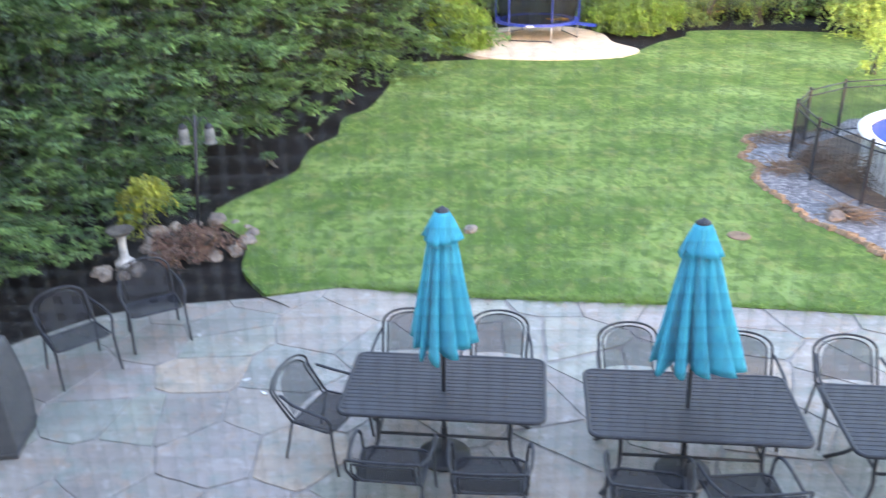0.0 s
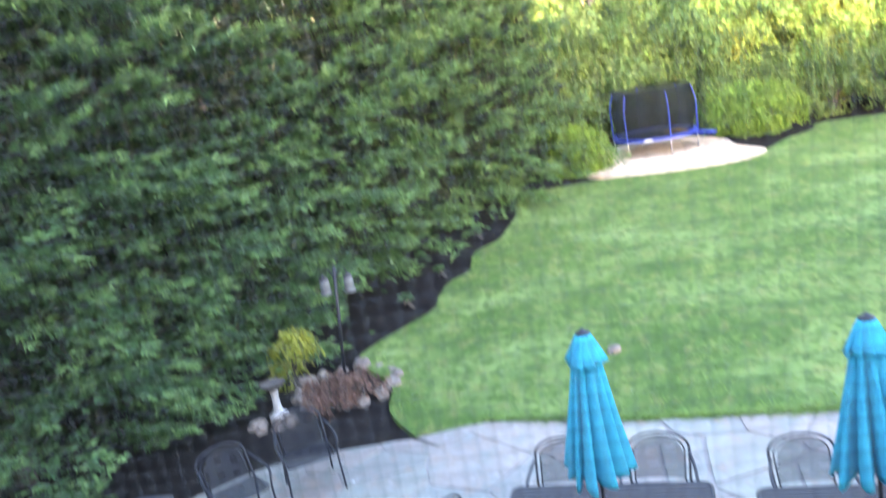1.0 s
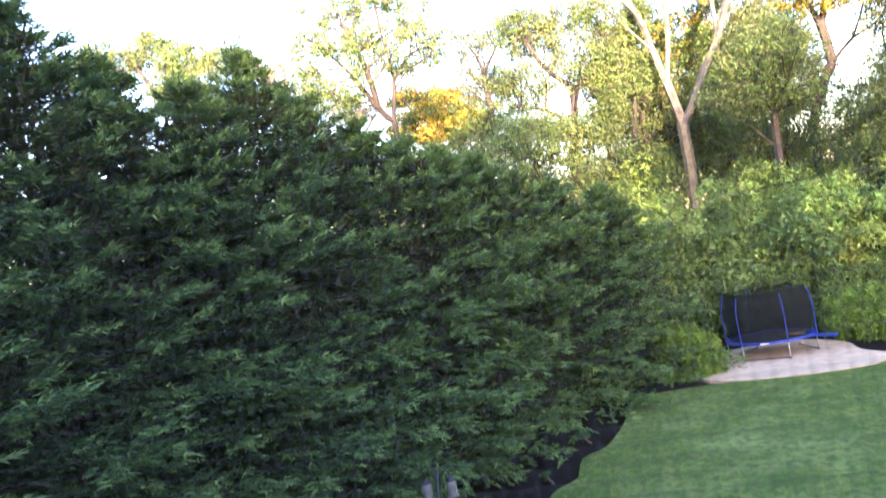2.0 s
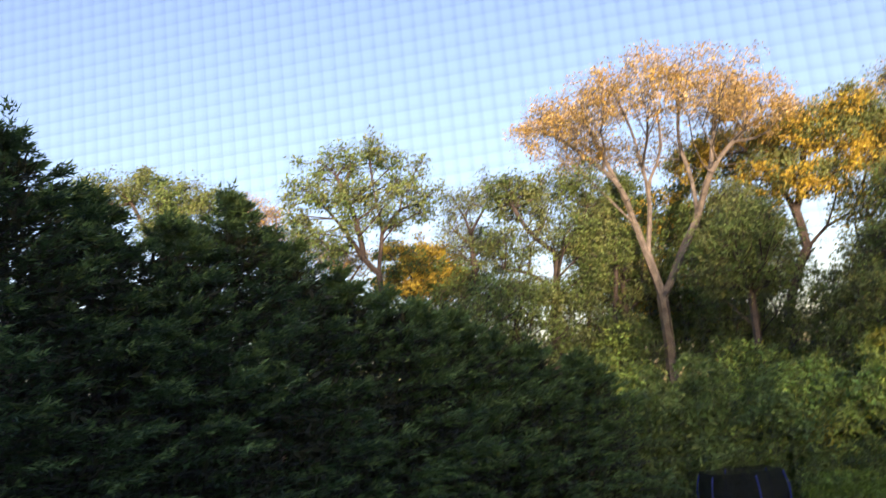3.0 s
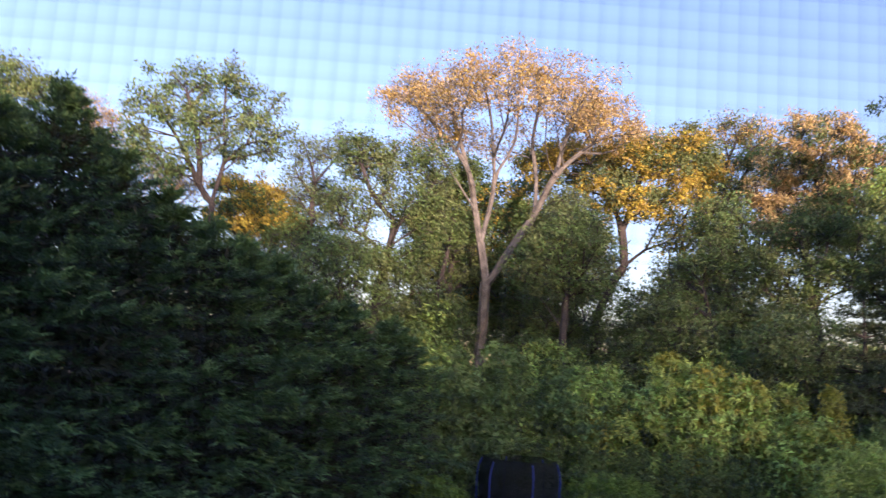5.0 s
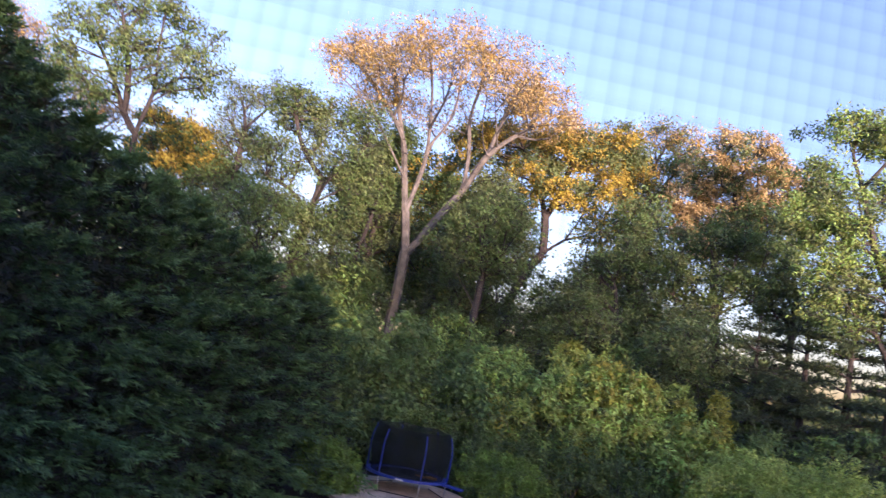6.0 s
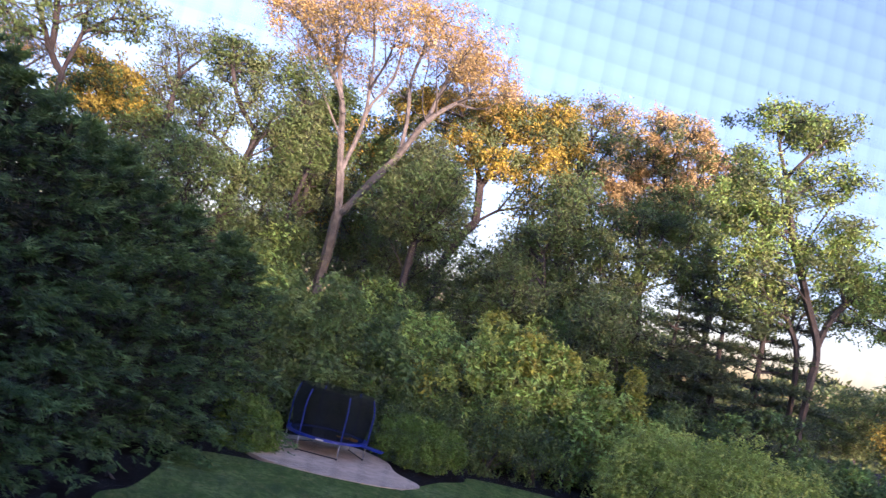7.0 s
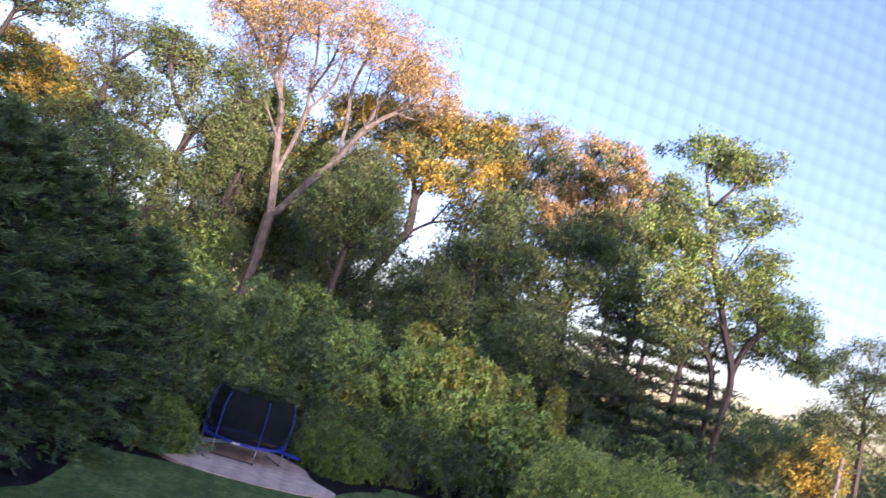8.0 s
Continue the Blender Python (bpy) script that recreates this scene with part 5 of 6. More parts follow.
broad_tree("slender_tree", 7.4, 46.0, [(0, 0, -0.3), (0.0, 0.0, 7.4), (0.4, 0.0, 10.4), (0.0, 0.0, 12.9), (-0.3, 0.0, 14.5)], [(-0.2, -0.4, 14.4, 1.1, 0.9), (0.8, 0.9, 13.0, 1.2, 1.1), (-0.7, 1.0, 13.5, 0.9, 0.9)], 90, 7150, 0.16, "olive_leaf", "dark_bark", "slender dark-trunked tree among its neighbours", boughs=[[(0.4, 0.0, 10.7), (1.0, 0.1, 11.9), (1.5, 0.5, 13.2)]])
broad_tree("slender_tree", 13.8, 41.0, [(0, 0, -0.3), (0.0, 0.0, 5.7), (0.0, 0.0, 7.8), (-0.5, 0.0, 10.0), (-1.4, 0.0, 10.9)], [(-1.1, 1.2, 10.5, 1.1, 1.1), (-0.1, 0.0, 11.4, 1.2, 1.2), (1.1, 0.1, 9.9, 1.0, 1.4), (-2.4, -0.9, 8.9, 1.0, 1.0)], 108, 9750, 0.16, "fresh", "dark_bark", "slender dark-trunked tree among its neighbours", second="olive_leaf", boughs=[[(0.0, 0.0, 7.8), (1.1, 0.2, 9.4), (1.6, 0.4, 11.1)]])
broad_tree("understorey_tree", -4.5, 39.7, [(0, 0, -0.3), (0.1, 0.0, 5.5), (0.1, 0.0, 9.0)], [(-0.2, -1.2, 9.5, 1.9, 1.4), (-1.1, -0.4, 8.1, 1.5, 1.4), (1.0, 0.4, 7.9, 1.5, 1.4)], 126, 7000, 0.17, "fresh", "dark_bark", "slender understorey tree with small leaves", second='dark_leaf', per=9, bent=False)
broad_tree("understorey_tree", 0.7, 47.0, [(0, 0, -0.3), (0.1, -0.0, 5.7), (0.2, -0.0, 12.1)], [(-0.1, -1.1, 12.7, 1.9, 1.6), (-1.2, -0.3, 11.1, 1.5, 1.6), (1.2, 0.3, 10.8, 1.5, 1.6)], 126, 11500, 0.17, "olive_leaf", "dark_bark", "slender understorey tree with small leaves", second='dark_leaf', per=9, bent=False)
broad_tree("understorey_tree", -0.6, 44.0, [(0, 0, -0.3), (0.1, -0.0, 5.6), (0.2, -0.0, 7.7)], [(-0.0, -1.4, 8.3, 2.4, 1.5), (-1.1, -0.4, 6.8, 1.9, 1.5), (1.2, 0.3, 6.5, 1.9, 1.5)], 126, 11500, 0.17, "olive_leaf", "dark_bark", "slender understorey tree with small leaves", second='dark_leaf', per=9, bent=False)
broad_tree("understorey_tree", 6.3, 40.6, [(0, 0, -0.3), (0.1, -0.0, 5.7), (0.3, -0.0, 11.2)], [(0.1, -1.2, 11.7, 2.0, 1.4), (-0.9, -0.2, 10.3, 1.6, 1.4), (1.1, 0.1, 10.0, 1.6, 1.4)], 126, 11500, 0.17, "fresh", "dark_bark", "slender understorey tree with small leaves", second="olive_leaf", per=9, bent=False)
broad_tree("understorey_tree", 7.0, 47.5, [(0, 0, -0.3), (0.1, -0.0, 5.8), (0.3, -0.0, 8.0)], [(0.1, -1.6, 8.7, 2.6, 1.6), (-1.0, -0.3, 7.0, 2.1, 1.6), (1.3, 0.2, 6.8, 2.1, 1.6)], 126, 11500, 0.17, "olive_leaf", "dark_bark", "slender understorey tree with small leaves", second='dark_leaf', per=9, bent=False)
broad_tree("understorey_tree", 11.0, 43.6, [(0, 0, -0.3), (0.2, -0.0, 5.8), (0.3, -0.1, 7.8)], [(0.1, -1.3, 8.4, 2.1, 1.5), (-0.9, -0.1, 7.0, 1.7, 1.5), (1.1, 0.0, 6.7, 1.7, 1.5)], 126, 11500, 0.17, "olive_leaf", "dark_bark", "slender understorey tree with small leaves", second='dark_leaf', per=9, bent=False)
broad_tree("understorey_tree", 11.7, 40.3, [(0, 0, -0.3), (0.2, -0.0, 5.8), (0.3, -0.1, 7.1)], [(0.1, -1.2, 7.7, 2.0, 1.4), (-0.8, -0.1, 6.3, 1.6, 1.4), (1.0, 0.0, 6.1, 1.6, 1.4)], 126, 11500, 0.17, "olive_leaf", "dark_bark", "slender understorey tree with small leaves", second='dark_leaf', per=9, bent=False)
broad_tree("understorey_tree", 16.4, 46.2, [(0, 0, -0.3), (0.2, -0.1, 6.0), (0.3, -0.1, 7.2)], [(0.2, -1.5, 7.8, 2.3, 1.7), (-0.8, -0.1, 6.3, 1.9, 1.7), (1.1, -0.0, 6.0, 1.9, 1.7)], 126, 11500, 0.17, "olive_leaf", "dark_bark", "slender understorey tree with small leaves", second='dark_leaf', per=9, bent=False)
broad_tree("understorey_tree", -1.8, 46.0, [(0, 0, -0.3), (0.1, 0.0, 5.6), (0.2, 0.0, 7.2)], [(-0.1, -1.3, 7.8, 2.2, 1.6), (-1.1, -0.4, 6.2, 1.8, 1.6), (1.2, 0.4, 5.9, 1.8, 1.6)], 126, 7000, 0.17, "olive_leaf", "dark_bark", "slender understorey tree with small leaves", second='dark_leaf', per=9, bent=False)
broad_tree("understorey_tree", -6.2, 42.5, [(0, 0, -0.3), (0.0, 0.0, 5.5), (0.1, 0.0, 8.7)], [(-0.2, -1.3, 9.2, 2.0, 1.5), (-1.1, -0.5, 7.7, 1.6, 1.5), (1.0, 0.5, 7.5, 1.6, 1.5)], 126, 7000, 0.17, "olive_leaf", "dark_bark", "slender understorey tree with small leaves", second='dark_leaf', per=9, bent=False)
broad_tree("understorey_tree", 15.4, 36.9, [(0, 0, -0.3), (0.2, -0.1, 5.8), (0.3, -0.1, 6.5)], [(0.1, -1.4, 7.0, 2.2, 1.4), (-0.6, -0.1, 5.8, 1.7, 1.4), (0.9, -0.0, 5.6, 1.7, 1.4)], 126, 11500, 0.17, "olive_leaf", "dark_bark", "slender understorey tree with small leaves", second='dark_leaf', per=9, bent=False)
broad_tree("far_tree", 40.8, 41.2, [(0, 0, -0.3), (-0.3, 0.3, 7.7), (-0.6, 0.6, 10.4)], [(-1.1, -0.1, 12.2, 2.5, 1.6), (-0.3, -0.1, 10.3, 2.4, 1.9), (-1.6, 1.6, 7.9, 2.0, 1.5), (0.4, 1.0, 8.1, 2.7, 2.0)], 204, 13761, 0.18, "olive_leaf", "dark_bark", "open tree at the far side of the garden", second='dark_leaf', per=9)
broad_tree("gold_tree", 37.9, 41.2, [(0, 0, -0.3), (-0.2, 0.1, 4.2), (-0.4, 0.3, 5.2)], [(-0.5, -0.5, 5.9, 1.3, 0.9), (-0.7, 0.3, 4.6, 1.5, 1.0), (0.4, -0.1, 4.6, 1.2, 1.0)], 94, 18064, 0.17, "gold_leaf", "dark_bark", "low tree with glowing golden leaves", second="olive_leaf", per=9)
broad_tree("far_tree", 39.5, 47.8, [(0, 0, -0.3), (-0.3, 0.2, 4.2), (-0.6, 0.5, 5.6)], [(-0.7, -0.7, 6.1, 2.1, 1.5), (-1.4, 0.7, 4.5, 2.1, 1.7), (0.7, -0.1, 4.9, 2.1, 1.7)], 139, 18064, 0.17, "olive_leaf", "dark_bark", "pale hazy tree far across the gardens", second='fresh', per=9)
broad_tree("wood_tree", 1.5, 53.0, [(0, 0, -0.3), (0.1, 0, 5.0), (0.0, 0.1, 10.1)], [(-0.1, 0.8, 15.2, 2.0, 2.2), (-0.8, -0.8, 11.9, 2.7, 2.2), (0.3, 0.8, 9.0, 2.9, 1.8)], 190, 15500, 0.22, "dark_leaf", "dark_bark", "leafy tree crowded deep in the wood", second="olive_leaf", lobe=1.2, per=8, bent=False)
broad_tree("wood_tree", 5.0, 49.7, [(0, 0, -0.3), (0.1, 0, 4.4), (0.0, 0.1, 8.8)], [(0.0, 0.8, 13.6, 2.2, 1.9), (0.4, -0.8, 10.8, 2.7, 2.0), (-0.3, 0.8, 7.8, 2.7, 1.7)], 190, 15500, 0.22, "fresh", "dark_bark", "leafy tree crowded deep in the wood", second="dark_leaf", lobe=1.2, per=8, bent=False)
broad_tree("wood_tree", 8.7, 52.3, [(0, 0, -0.3), (0.1, 0, 4.5), (0.0, 0.1, 9.0)], [(0.1, 0.8, 14.0, 2.5, 2.0), (0.4, -0.9, 11.2, 2.9, 2.0), (-0.6, 0.9, 8.0, 2.9, 1.8)], 190, 15500, 0.22, "olive_leaf", "dark_bark", "leafy tree crowded deep in the wood", second="fresh", lobe=1.2, per=8, bent=False)
broad_tree("wood_tree", 14.8, 47.8, [(0, 0, -0.3), (0.1, 0, 5.2), (0.0, 0.1, 10.4)], [(0.4, 0.7, 15.3, 2.4, 2.0), (-0.0, -0.8, 12.3, 2.4, 2.0), (0.7, 0.6, 9.4, 2.7, 2.0)], 120, 7500, 0.22, "olive_leaf", "dark_bark", "leafy tree crowded deep in the wood", second="gold_leaf", lobe=1.2, per=8, bent=False)
broad_tree("wood_tree", 19.1, 49.4, [(0, 0, -0.3), (0.1, 0, 5.7), (0.0, 0.1, 11.3)], [(0.3, 0.7, 17.8, 2.7, 2.2), (1.0, -1.2, 14.3, 2.9, 2.5), (-0.0, 0.8, 10.3, 2.9, 2.5)], 120, 7500, 0.22, "olive_leaf", "dark_bark", "leafy tree crowded deep in the wood", second="fresh", lobe=1.2, per=8, bent=False)
broad_tree("wood_tree", 24.6, 43.5, [(0, 0, -0.3), (0.1, 0, 5.9), (0.0, 0.1, 11.8)], [(-1.3, 1.5, 15.1, 2.5, 1.9), (-1.7, 0.1, 12.4, 2.5, 1.9), (0.2, 0.7, 11.1, 2.4, 1.7)], 190, 15500, 0.22, "olive_leaf", "dark_bark", "leafy tree crowded deep in the wood", second="fresh", lobe=1.2, per=8, bent=False)
broad_tree("wood_tree", -9.9, 49.0, [(0, 0, -0.3), (0.1, 0, 6.6), (0.0, 0.1, 13.2)], [(1.0, 1.0, 11.6, 2.0, 1.5), (-0.9, -1.0, 10.5, 2.4, 1.4), (2.3, 1.2, 12.3, 1.7, 1.5)], 130, 6500, 0.22, "fresh", "dark_bark", "leafy tree crowded deep in the wood", second="dark_leaf", lobe=1.2, per=8, bent=False)
broad_tree("wood_tree", 3.0, 51.0, [(0, 0, -0.3), (0.1, 0, 5.0), (0.0, 0.1, 10.5)], [(0.3, 0.5, 15.0, 2.6, 1.9), (-0.9, -0.6, 12.2, 2.8, 2.0), (1.0, 0.6, 9.4, 2.8, 1.8)], 190, 15500, 0.22, "dark_leaf", "dark_bark", "leafy tree crowded deep in the wood", second="gold_leaf", lobe=1.2, per=8, bent=False)
broad_tree("wood_tree", 6.8, 53.5, [(0, 0, -0.3), (0.1, 0, 5.0), (0.0, 0.1, 10.5)], [(-0.3, 0.5, 16.6, 2.4, 1.7), (0.9, -0.6, 13.2, 2.8, 2.0), (-1.0, 0.6, 10.4, 2.8, 1.8)], 190, 15500, 0.22, "olive_leaf", "dark_bark", "leafy tree crowded deep in the wood", second="gold_leaf", lobe=1.2, per=8, bent=False)


def pine_tree(x, y, height, label):
    """A white pine: whorls of level boughs with needle plumes."""
    root = thing("pine_tree", x, y, 0, 0, label, "tree", "trees of the wood")
    bm = bmesh.new()
    tube(bm, [(0, 0, -0.3), (0.1, 0, height * 0.5), (0, 0.1, height)], [0.26, 0.17, 0.03], 8)
    at, way = [], []
    z = height * 0.22
    while z < height * 0.98:
        f = (z - height * 0.2) / (height * 0.8)
        reach = 5.4 * (1 - f) ** 0.8 + 0.4
        n = 5
        for k in range(n):
            a = RNG.random() * 6.28
            L = reach * RNG.uniform(0.6, 1.1)
            e = Vector((math.cos(a), math.sin(a), 0))
            b0, b1, b2 = Vector((0, 0, z)), Vector((0, 0, z + 0.12 * L)) + e * L * 0.55, Vector((0, 0, z + 0.08 * L)) + e * L
            tube(bm, [b0, b1, b2], [0.05, 0.03, 0.01], 4)
            m = int(40 * L)
            t = 0.25 + 0.75 * RNG.random(m)
            p = np.array(b0)[None] * (1 - t[:, None]) ** 2 + 2 * np.array(b1)[None] * (t * (1 - t))[:, None] + np.array(b2)[None] * (t ** 2)[:, None]
            p = p + RNG.normal(size=(m, 3)) * np.array([0.32, 0.32, 0.09])
            at.append(p)
            way.append(RNG.normal(size=(m, 3)) * 0.7 + np.array([e.x, e.y, 0.5]))
        z += RNG.uniform(0.55, 1.0)
    part("trunk", bm, M["dark_bark"], root)
    at, way = np.concatenate(at), np.concatenate(way)
    part("crown", quad_mesh("crown", sprays(at, way, 0.36, 2, 0.7)), M["pine"], root)
    return root


pine_tree(19.6, 37.4, 9.4, "dark white pine with level layered boughs")
pine_tree(21.6, 36.6, 10.6, "dark white pine with level layered boughs")
pine_tree(23.4, 36.0, 11.8, "dark white pine with level layered boughs")


# ---- beyond the garden: a shed roof and a pole ----
shed = thing("garden_shed", 27.5, 34.5, 0, 30, "small shed with a dark blue-grey roof beyond the shrubs", "shed")
part("wall", box(bmesh.new(), 0, 0, 1.05, 3.0, 2.4, 2.2, 0.01), M["siding"], shed)
bm = bmesh.new()
vs = [bm.verts.new(p) for p in ((-1.75, -1.45, 2.1), (1.75, -1.45, 2.1), (1.75, 1.45, 2.1), (-1.75, 1.45, 2.1), (-1.75, 0, 3.1), (1.75, 0, 3.1))]
for f in ((0, 1, 5, 4), (2, 3, 4, 5), (0, 4, 3), (1, 2, 5), (3, 2, 1, 0)):
    bm.faces.new([vs[i] for i in f])
part("roof", bm, M["roof"], shed, "dark shingle roof")
pole = thing("wooden_pole", 37.5, 39.5, 0, 0, "weathered pale wooden pole beyond the garden", "pole")
part("shaft", tube(bmesh.new(), [(0, 0, -0.3), (0, 0, 3.0), (0.02, 0, 6.2)], [0.16, 0.14, 0.13], 10), M["bark"], pole, smooth=True)
part("cap", lathe(bmesh.new(), [(0.15, 6.19), (0.15, 6.24), (0.04, 6.3)], 10, 0.02), M["steel"], pole)


# ---- insect screen in the window ----
M["screen_wire"] = net_material("grey_fibreglass_thread", (0.17, 0.17, 0.175), 0.035, 0.7)
screen = thing("window_screen", 0, 0, 5.1, 0, "fine charcoal insect screen stretched in a white window frame", "screen")
bm = bmesh.new()
for x, z, sx, sz in ((-0.58, 0, 0.035, 1.55), (0.58, 0, 0.035, 1.55), (0, -0.78, 1.2, 0.035), (0, 0.78, 1.2, 0.035)):
    box(bm, x, 0, z, sx, 0.02, sz, 0.003)
part("frame", bm, M["white"], screen, "white aluminium frame")
pitch = 0.0015
# each thread is three nested strips, densest mid-thread: defocus blur put into the shape
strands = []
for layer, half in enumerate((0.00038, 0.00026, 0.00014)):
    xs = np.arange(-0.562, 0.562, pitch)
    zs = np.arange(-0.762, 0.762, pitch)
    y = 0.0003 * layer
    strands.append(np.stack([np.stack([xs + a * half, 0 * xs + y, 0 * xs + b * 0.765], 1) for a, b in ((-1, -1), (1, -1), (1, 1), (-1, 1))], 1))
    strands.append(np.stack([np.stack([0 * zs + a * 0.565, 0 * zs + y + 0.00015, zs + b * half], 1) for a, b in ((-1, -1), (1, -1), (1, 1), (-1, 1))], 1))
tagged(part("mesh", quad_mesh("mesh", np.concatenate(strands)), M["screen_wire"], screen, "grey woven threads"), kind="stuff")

# ---- litter on the patio ----
for x, y, turn, long in ((-2.18, 7.71, 25, 0.11), (-1.93, 7.44, 150, 0.09), (-2.96, 8.7, 70, 0.05)):
    scrap = bmesh.new()
    rows = [[scrap.verts.new((long * (f - 0.5), 0.018 * s * (1 - (2 * f - 1) ** 2 * 0.8), 0.004 + 0.012 * (2 * f - 1) ** 2)) for s in (-1, 0, 1)] for f in (0, 0.25, 0.5, 0.75, 1)]
    for a, b in zip(rows, rows[1:]):
        for k in range(2):
            scrap.faces.new((a[k], a[k + 1], b[k + 1], b[k]))
    ob = tagged(part("fallen_petal", scrap, M["white"]), "pale curled petal lying on the flagstones", "petal", "litter on the patio")
    ob.matrix_basis = pose(x, y, 0.008, 0, 0, turn)
    ob.modifiers.new("thick", "SOLIDIFY").thickness = 0.002
stick = tagged(part("fallen_stick", tube(bmesh.new(), [(-0.2, 0.16, 0.018), (-0.02, 0.03, 0.022), (0.1, -0.06, 0.02), (0.2, -0.15, 0.018)], [0.011, 0.010, 0.008, 0.005], 6), M["dark_bark"], smooth=True), "thin dark stick lying across the patio edge", "stick")
stick.matrix_basis = pose(-2.18, 9.53, 0.0)

# ---- grass blades over the lawn ----
inside = np.array([(q[0], q[1]) for q in lawn_line])


def within_line(line, px, py):
    """Which points lie inside a closed line."""
    hit = np.zeros(len(px), bool)
    x0, y0 = line[:, 0], line[:, 1]
    x1, y1 = np.roll(x0, -1), np.roll(y0, -1)
    for a, b, c, d in zip(x0, y0, x1, y1):
        if b != d:
            cross = ((b > py) != (d > py)) & (px < (c - a) * (py - b) / (d - b) + a)
            hit ^= cross
    return hit


n = 36000
gx, gy = RNG.uniform(-4, 15, n), 9.0 + 20.5 * RNG.random(n) ** 1.5
ok = within_line(inside, gx, gy) & ~within_line(np.array([(q[0], q[1]) for q in edge_line] + [(15, 9.6), (15, 18), (9, 17.8)]), gx, gy)
gx, gy = gx[ok], gy[ok]
# a ragged fringe leans over the edge of the patio
fringe = np.array([(q[0], q[1]) for q in soft_path(FRONT, 12)])
pick = RNG.integers(0, len(fringe) - 1, 5000)
along = fringe[pick] + (fringe[pick + 1] - fringe[pick]) * RNG.random((5000, 1))
gx, gy = np.concatenate([gx, along[:, 0]]), np.concatenate([gy, along[:, 1] + np.abs(RNG.normal(size=5000)) * 0.05])
n = len(gx)
patch = np.sin(gx * 2.1 + np.sin(gy * 1.7)) * np.sin(gy * 1.9 + 0.7 * np.sin(gx * 1.3))
tall = RNG.uniform(0.015, 0.032, n) * (1.1 + 0.4 * patch)
tall[-5000:] *= 1.7
turn = RNG.random(n) * 6.283
tilt = RNG.normal(size=(n, 2)) * 1.9
foot = np.stack([gx, gy, np.zeros(n)], 1)
side = np.stack([np.cos(turn), np.sin(turn), np.zeros(n)], 1) * RNG.uniform(0.005, 0.011, (n, 1))
tipp = foot + np.stack([tilt[:, 0] * tall, tilt[:, 1] * tall, tall], 1)
tagged(part("grass", quad_mesh("grass", np.stack([foot - side, foot + side, tipp], 1)), M["blade"]), "short mown grass blades", "grass", kind="stuff")


# ---- flagstones of the patio ----
def flagstone_material():
    m = M["slab"]
    n, l = m.node_tree.nodes, m.node_tree.links
    info = n.new("ShaderNodeObjectInfo")
    ramp = n.new("ShaderNodeValToRGB")
    ramp.color_ramp.interpolation = "CONSTANT"
    tones = [(0.0, (0.285, 0.245, 0.215)), (0.2, (0.22, 0.245, 0.212)), (0.4, (0.31, 0.255, 0.210)), (0.55, (0.24, 0.258, 0.205)), (0.7, (0.275, 0.225, 0.210)), (0.90, (0.40, 0.285, 0.20))]
    els = ramp.color_ramp.elements
    while len(els) < len(tones):
        els.new(0.5)
    for el, (p, c) in zip(els, tones):
        el.position, el.color = p, (*c, 1)
    l.new(info.outputs["Random"], ramp.inputs["Fac"])
    b = n["Principled BSDF"]
    old = b.inputs["Base Color"].links[0].from_socket
    mix = n.new("ShaderNodeMixRGB")
    mix.inputs["Fac"].default_value = 0.7
    l.new(old, mix.inputs["Color1"])
    l.new(ramp.outputs["Color"], mix.inputs["Color2"])
    l.new(mix.outputs["Color"], b.inputs["Base Color"])


flagstone_material()
# weather stains run on from stone to stone
overlay("slab", [(0.9, (1, 1, 1), 0.42, 0.62, (0.16, 0.137, 0.126), 0.55), (2.6, (1, 1, 1), 0.50, 0.64, (0.19, 0.21, 0.185), 0.8), (4.0, (1.3, 1, 1), 0.54, 0.66, (0.30, 0.205, 0.155), 0.7), (7.0, (1, 1, 1), 0.55, 0.68, (0.38, 0.345, 0.32), 0.7), (16.0, (1, 1, 1), 0.56, 0.68, (0.10, 0.088, 0.085), 0.5)])
overlay("joint", [(1.6, (1, 1, 1), 0.48, 0.60, (0.25, 0.225, 0.21), 0.8)])


def clip(poly, p, d):
    """Keeps the side of the line through p that lies against d."""
    out = []
    for i in range(len(poly)):
        a, b = poly[i], poly[(i + 1) % len(poly)]
        fa, fb = (a[0] - p[0]) * d[0] + (a[1] - p[1]) * d[1], (b[0] - p[0]) * d[0] + (b[1] - p[1]) * d[1]
        if fa <= 0:
            out.append(a)
        if (fa < 0 < fb) or (fb < 0 < fa):
            t = fa / (fa - fb)
            out.append((a[0] + (b[0] - a[0]) * t, a[1] + (b[1] - a[1]) * t))
    return out


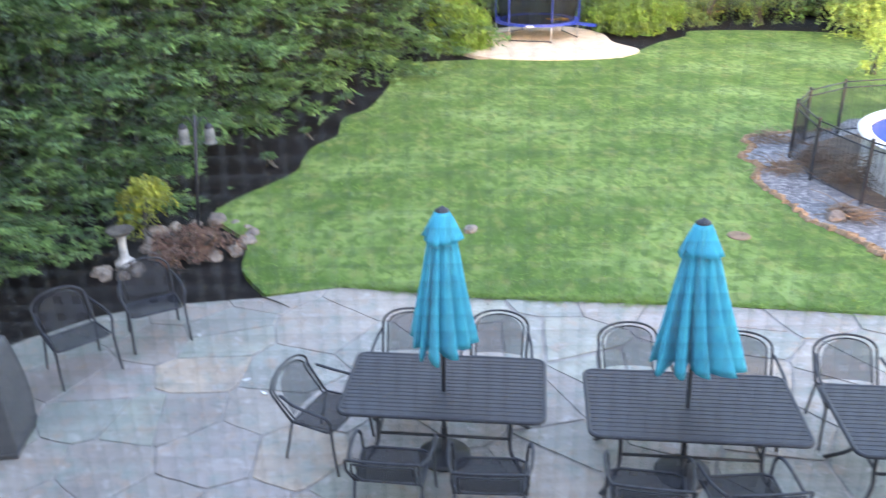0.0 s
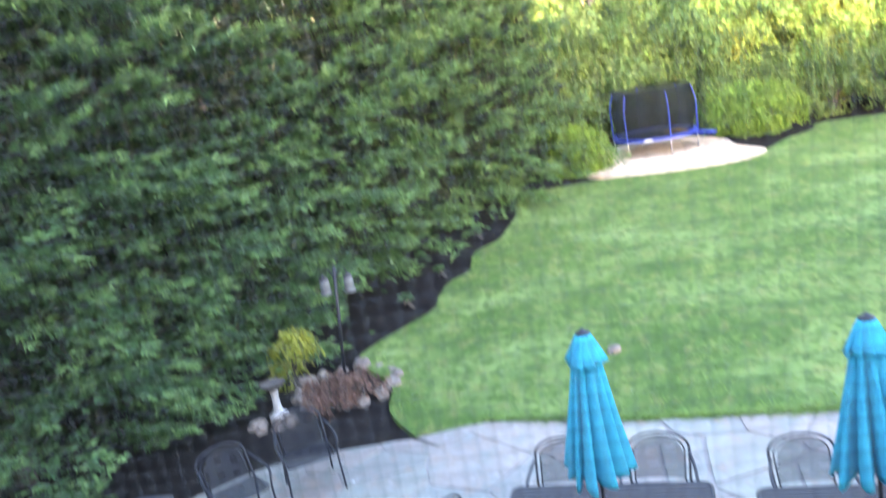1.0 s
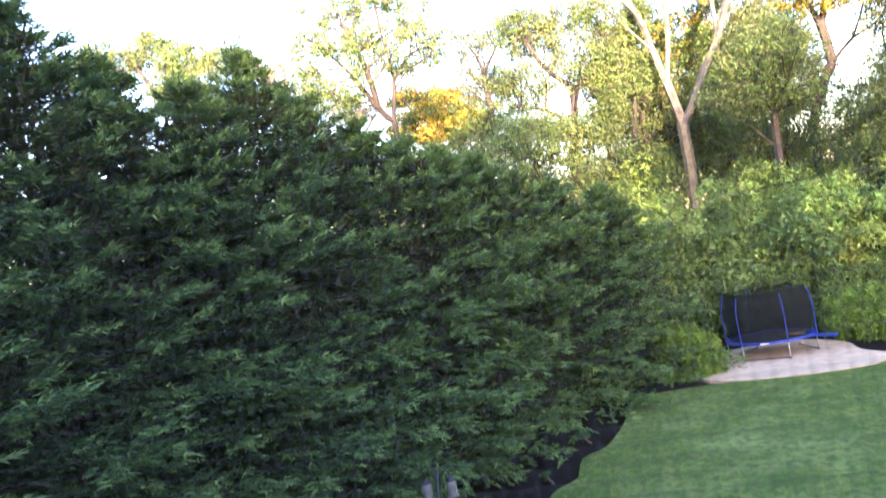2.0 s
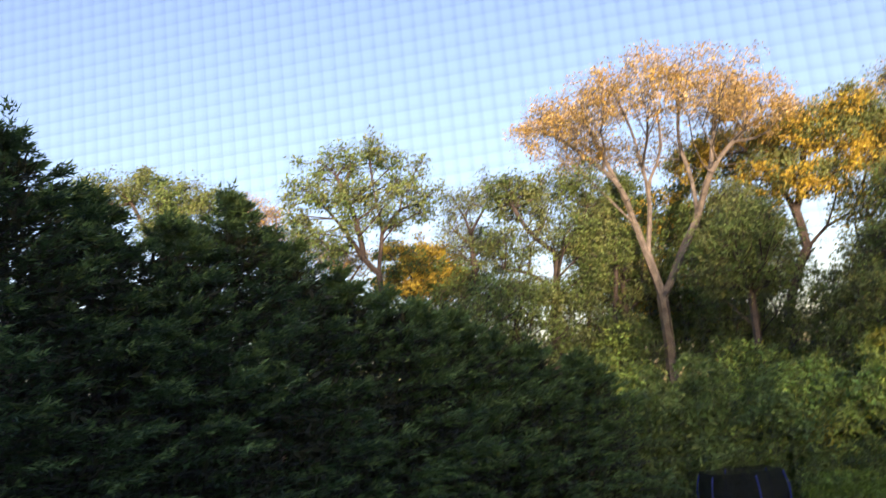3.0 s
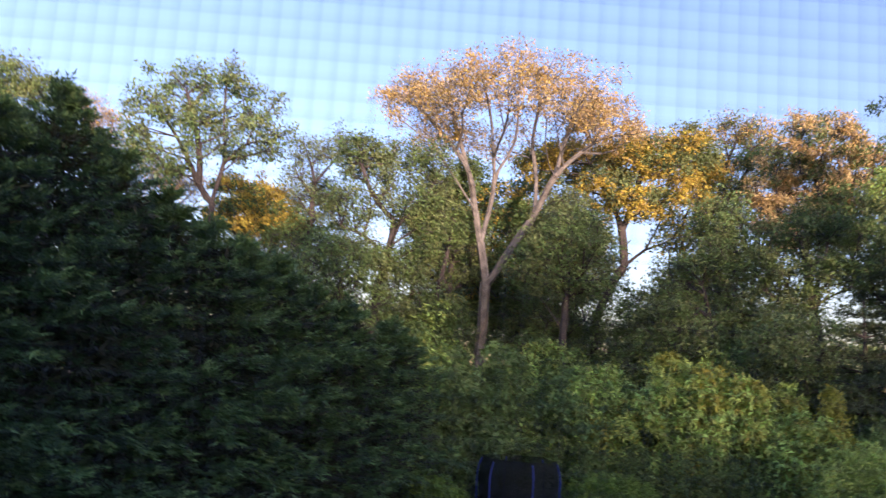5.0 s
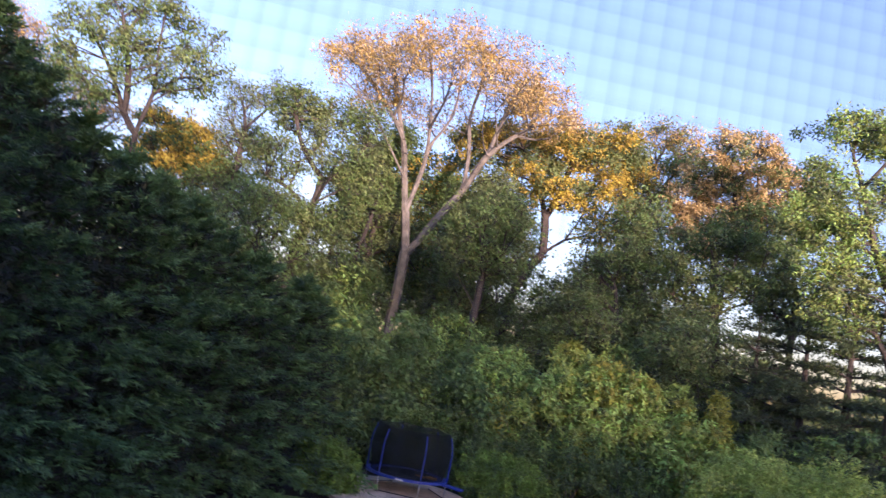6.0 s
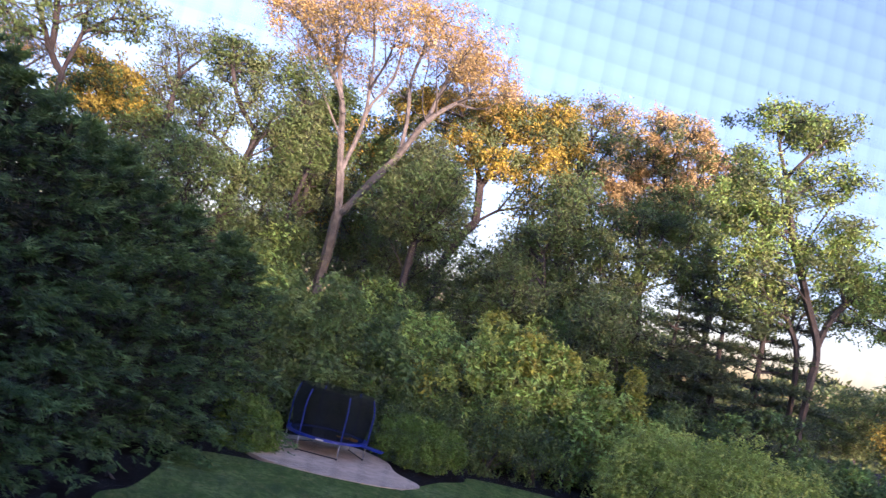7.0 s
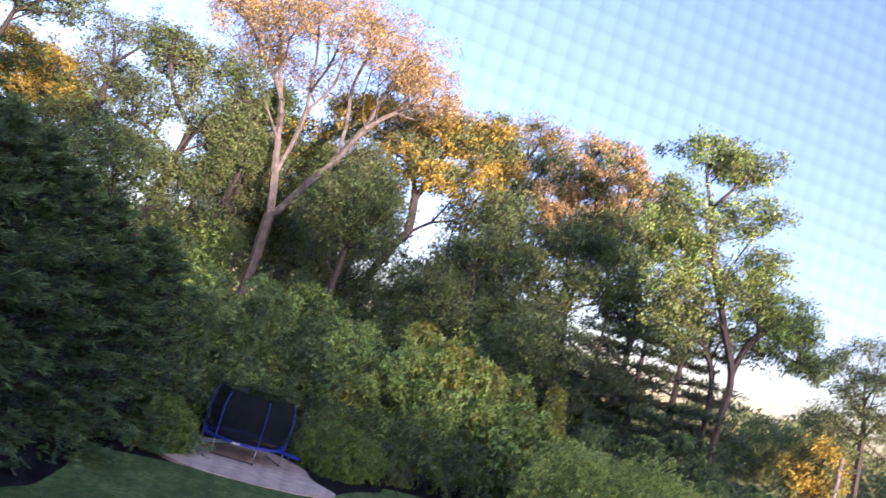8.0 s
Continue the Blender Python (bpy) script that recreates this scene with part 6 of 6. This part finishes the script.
rs = random.Random(11)
seeds = []
y = 0.5
while y < 10.2:
    x = -6.4 + rs.random() * 0.5
    while x < 9.0:
        seeds.append((x + rs.uniform(-0.3, 0.3), y + rs.uniform(-0.3, 0.3)))
        x += rs.uniform(0.62, 1.05)
    y += 0.66
seeds = [q for q in seeds if rs.random() > 0.2]
outline = [(q[0], q[1]) for q in patio_line]
for i, s in enumerate(seeds):
    poly = list(outline)
    near = sorted((q for q in seeds if q is not s), key=lambda q: (q[0] - s[0]) ** 2 + (q[1] - s[1]) ** 2)[:16]
    for q in near:
        d = Vector((q[0] - s[0], q[1] - s[1]))
        gap = rs.choice((0.001, 0.003, 0.005) if s[0] < -0.5 else (0.004, 0.010, 0.017)) / d.length
        poly = clip(poly, (s[0] + d.x * (0.5 - gap), s[1] + d.y * (0.5 - gap)), d)
        if len(poly) < 3:
            break
    if len(poly) < 3:
        continue
    area = abs(sum(a[0] * b[1] - b[0] * a[1] for a, b in zip(poly, poly[1:] + poly[:1]))) / 2
    if area < 0.03:
        continue
    cx, cy = sum(p[0] for p in poly) / len(poly), sum(p[1] for p in poly) / len(poly)
    # broken, uneven edges
    rough = []
    for a, b in zip(poly, poly[1:] + poly[:1]):
        far = math.hypot(b[0] - a[0], b[1] - a[1])
        cuts = max(1, int(far / 0.14))
        for k in range(cuts):
            f = k / cuts
            p = (a[0] + (b[0] - a[0]) * f, a[1] + (b[1] - a[1]) * f)
            pull = rs.uniform(0.0, 0.012) + (0.012 if k == 0 else 0)
            away = math.hypot(p[0] - cx, p[1] - cy) + 0.01
            rough.append((p[0] + (cx - p[0]) * pull / away, p[1] + (cy - p[1]) * pull / away))
    poly = rough
    bm = bmesh.new()
    rise = rs.uniform(0.001, 0.007)
    tx, ty = rs.uniform(-0.006, 0.006), rs.uniform(-0.006, 0.006)
    rings = []
    for grow, z in ((1.0, -0.03), (1.0, -0.005), (0.982, 0.0)):
        rings.append([bm.verts.new(((p[0] - cx) * grow, (p[1] - cy) * grow, z + (0 if z < -0.02 else rise + tx * (p[0] - cx) + ty * (p[1] - cy)))) for p in poly])
    for a, b in zip(rings, rings[1:]):
        for k in range(len(a)):
            bm.faces.new((a[k], a[(k + 1) % len(a)], b[(k + 1) % len(a)], b[k]))
    bm.faces.new(rings[-1])
    bmesh.ops.recalc_face_normals(bm, faces=bm.faces)
    ob = part("flagstone", bm, M["slab"], patio)
    ob.location = (cx, cy, 0.0)
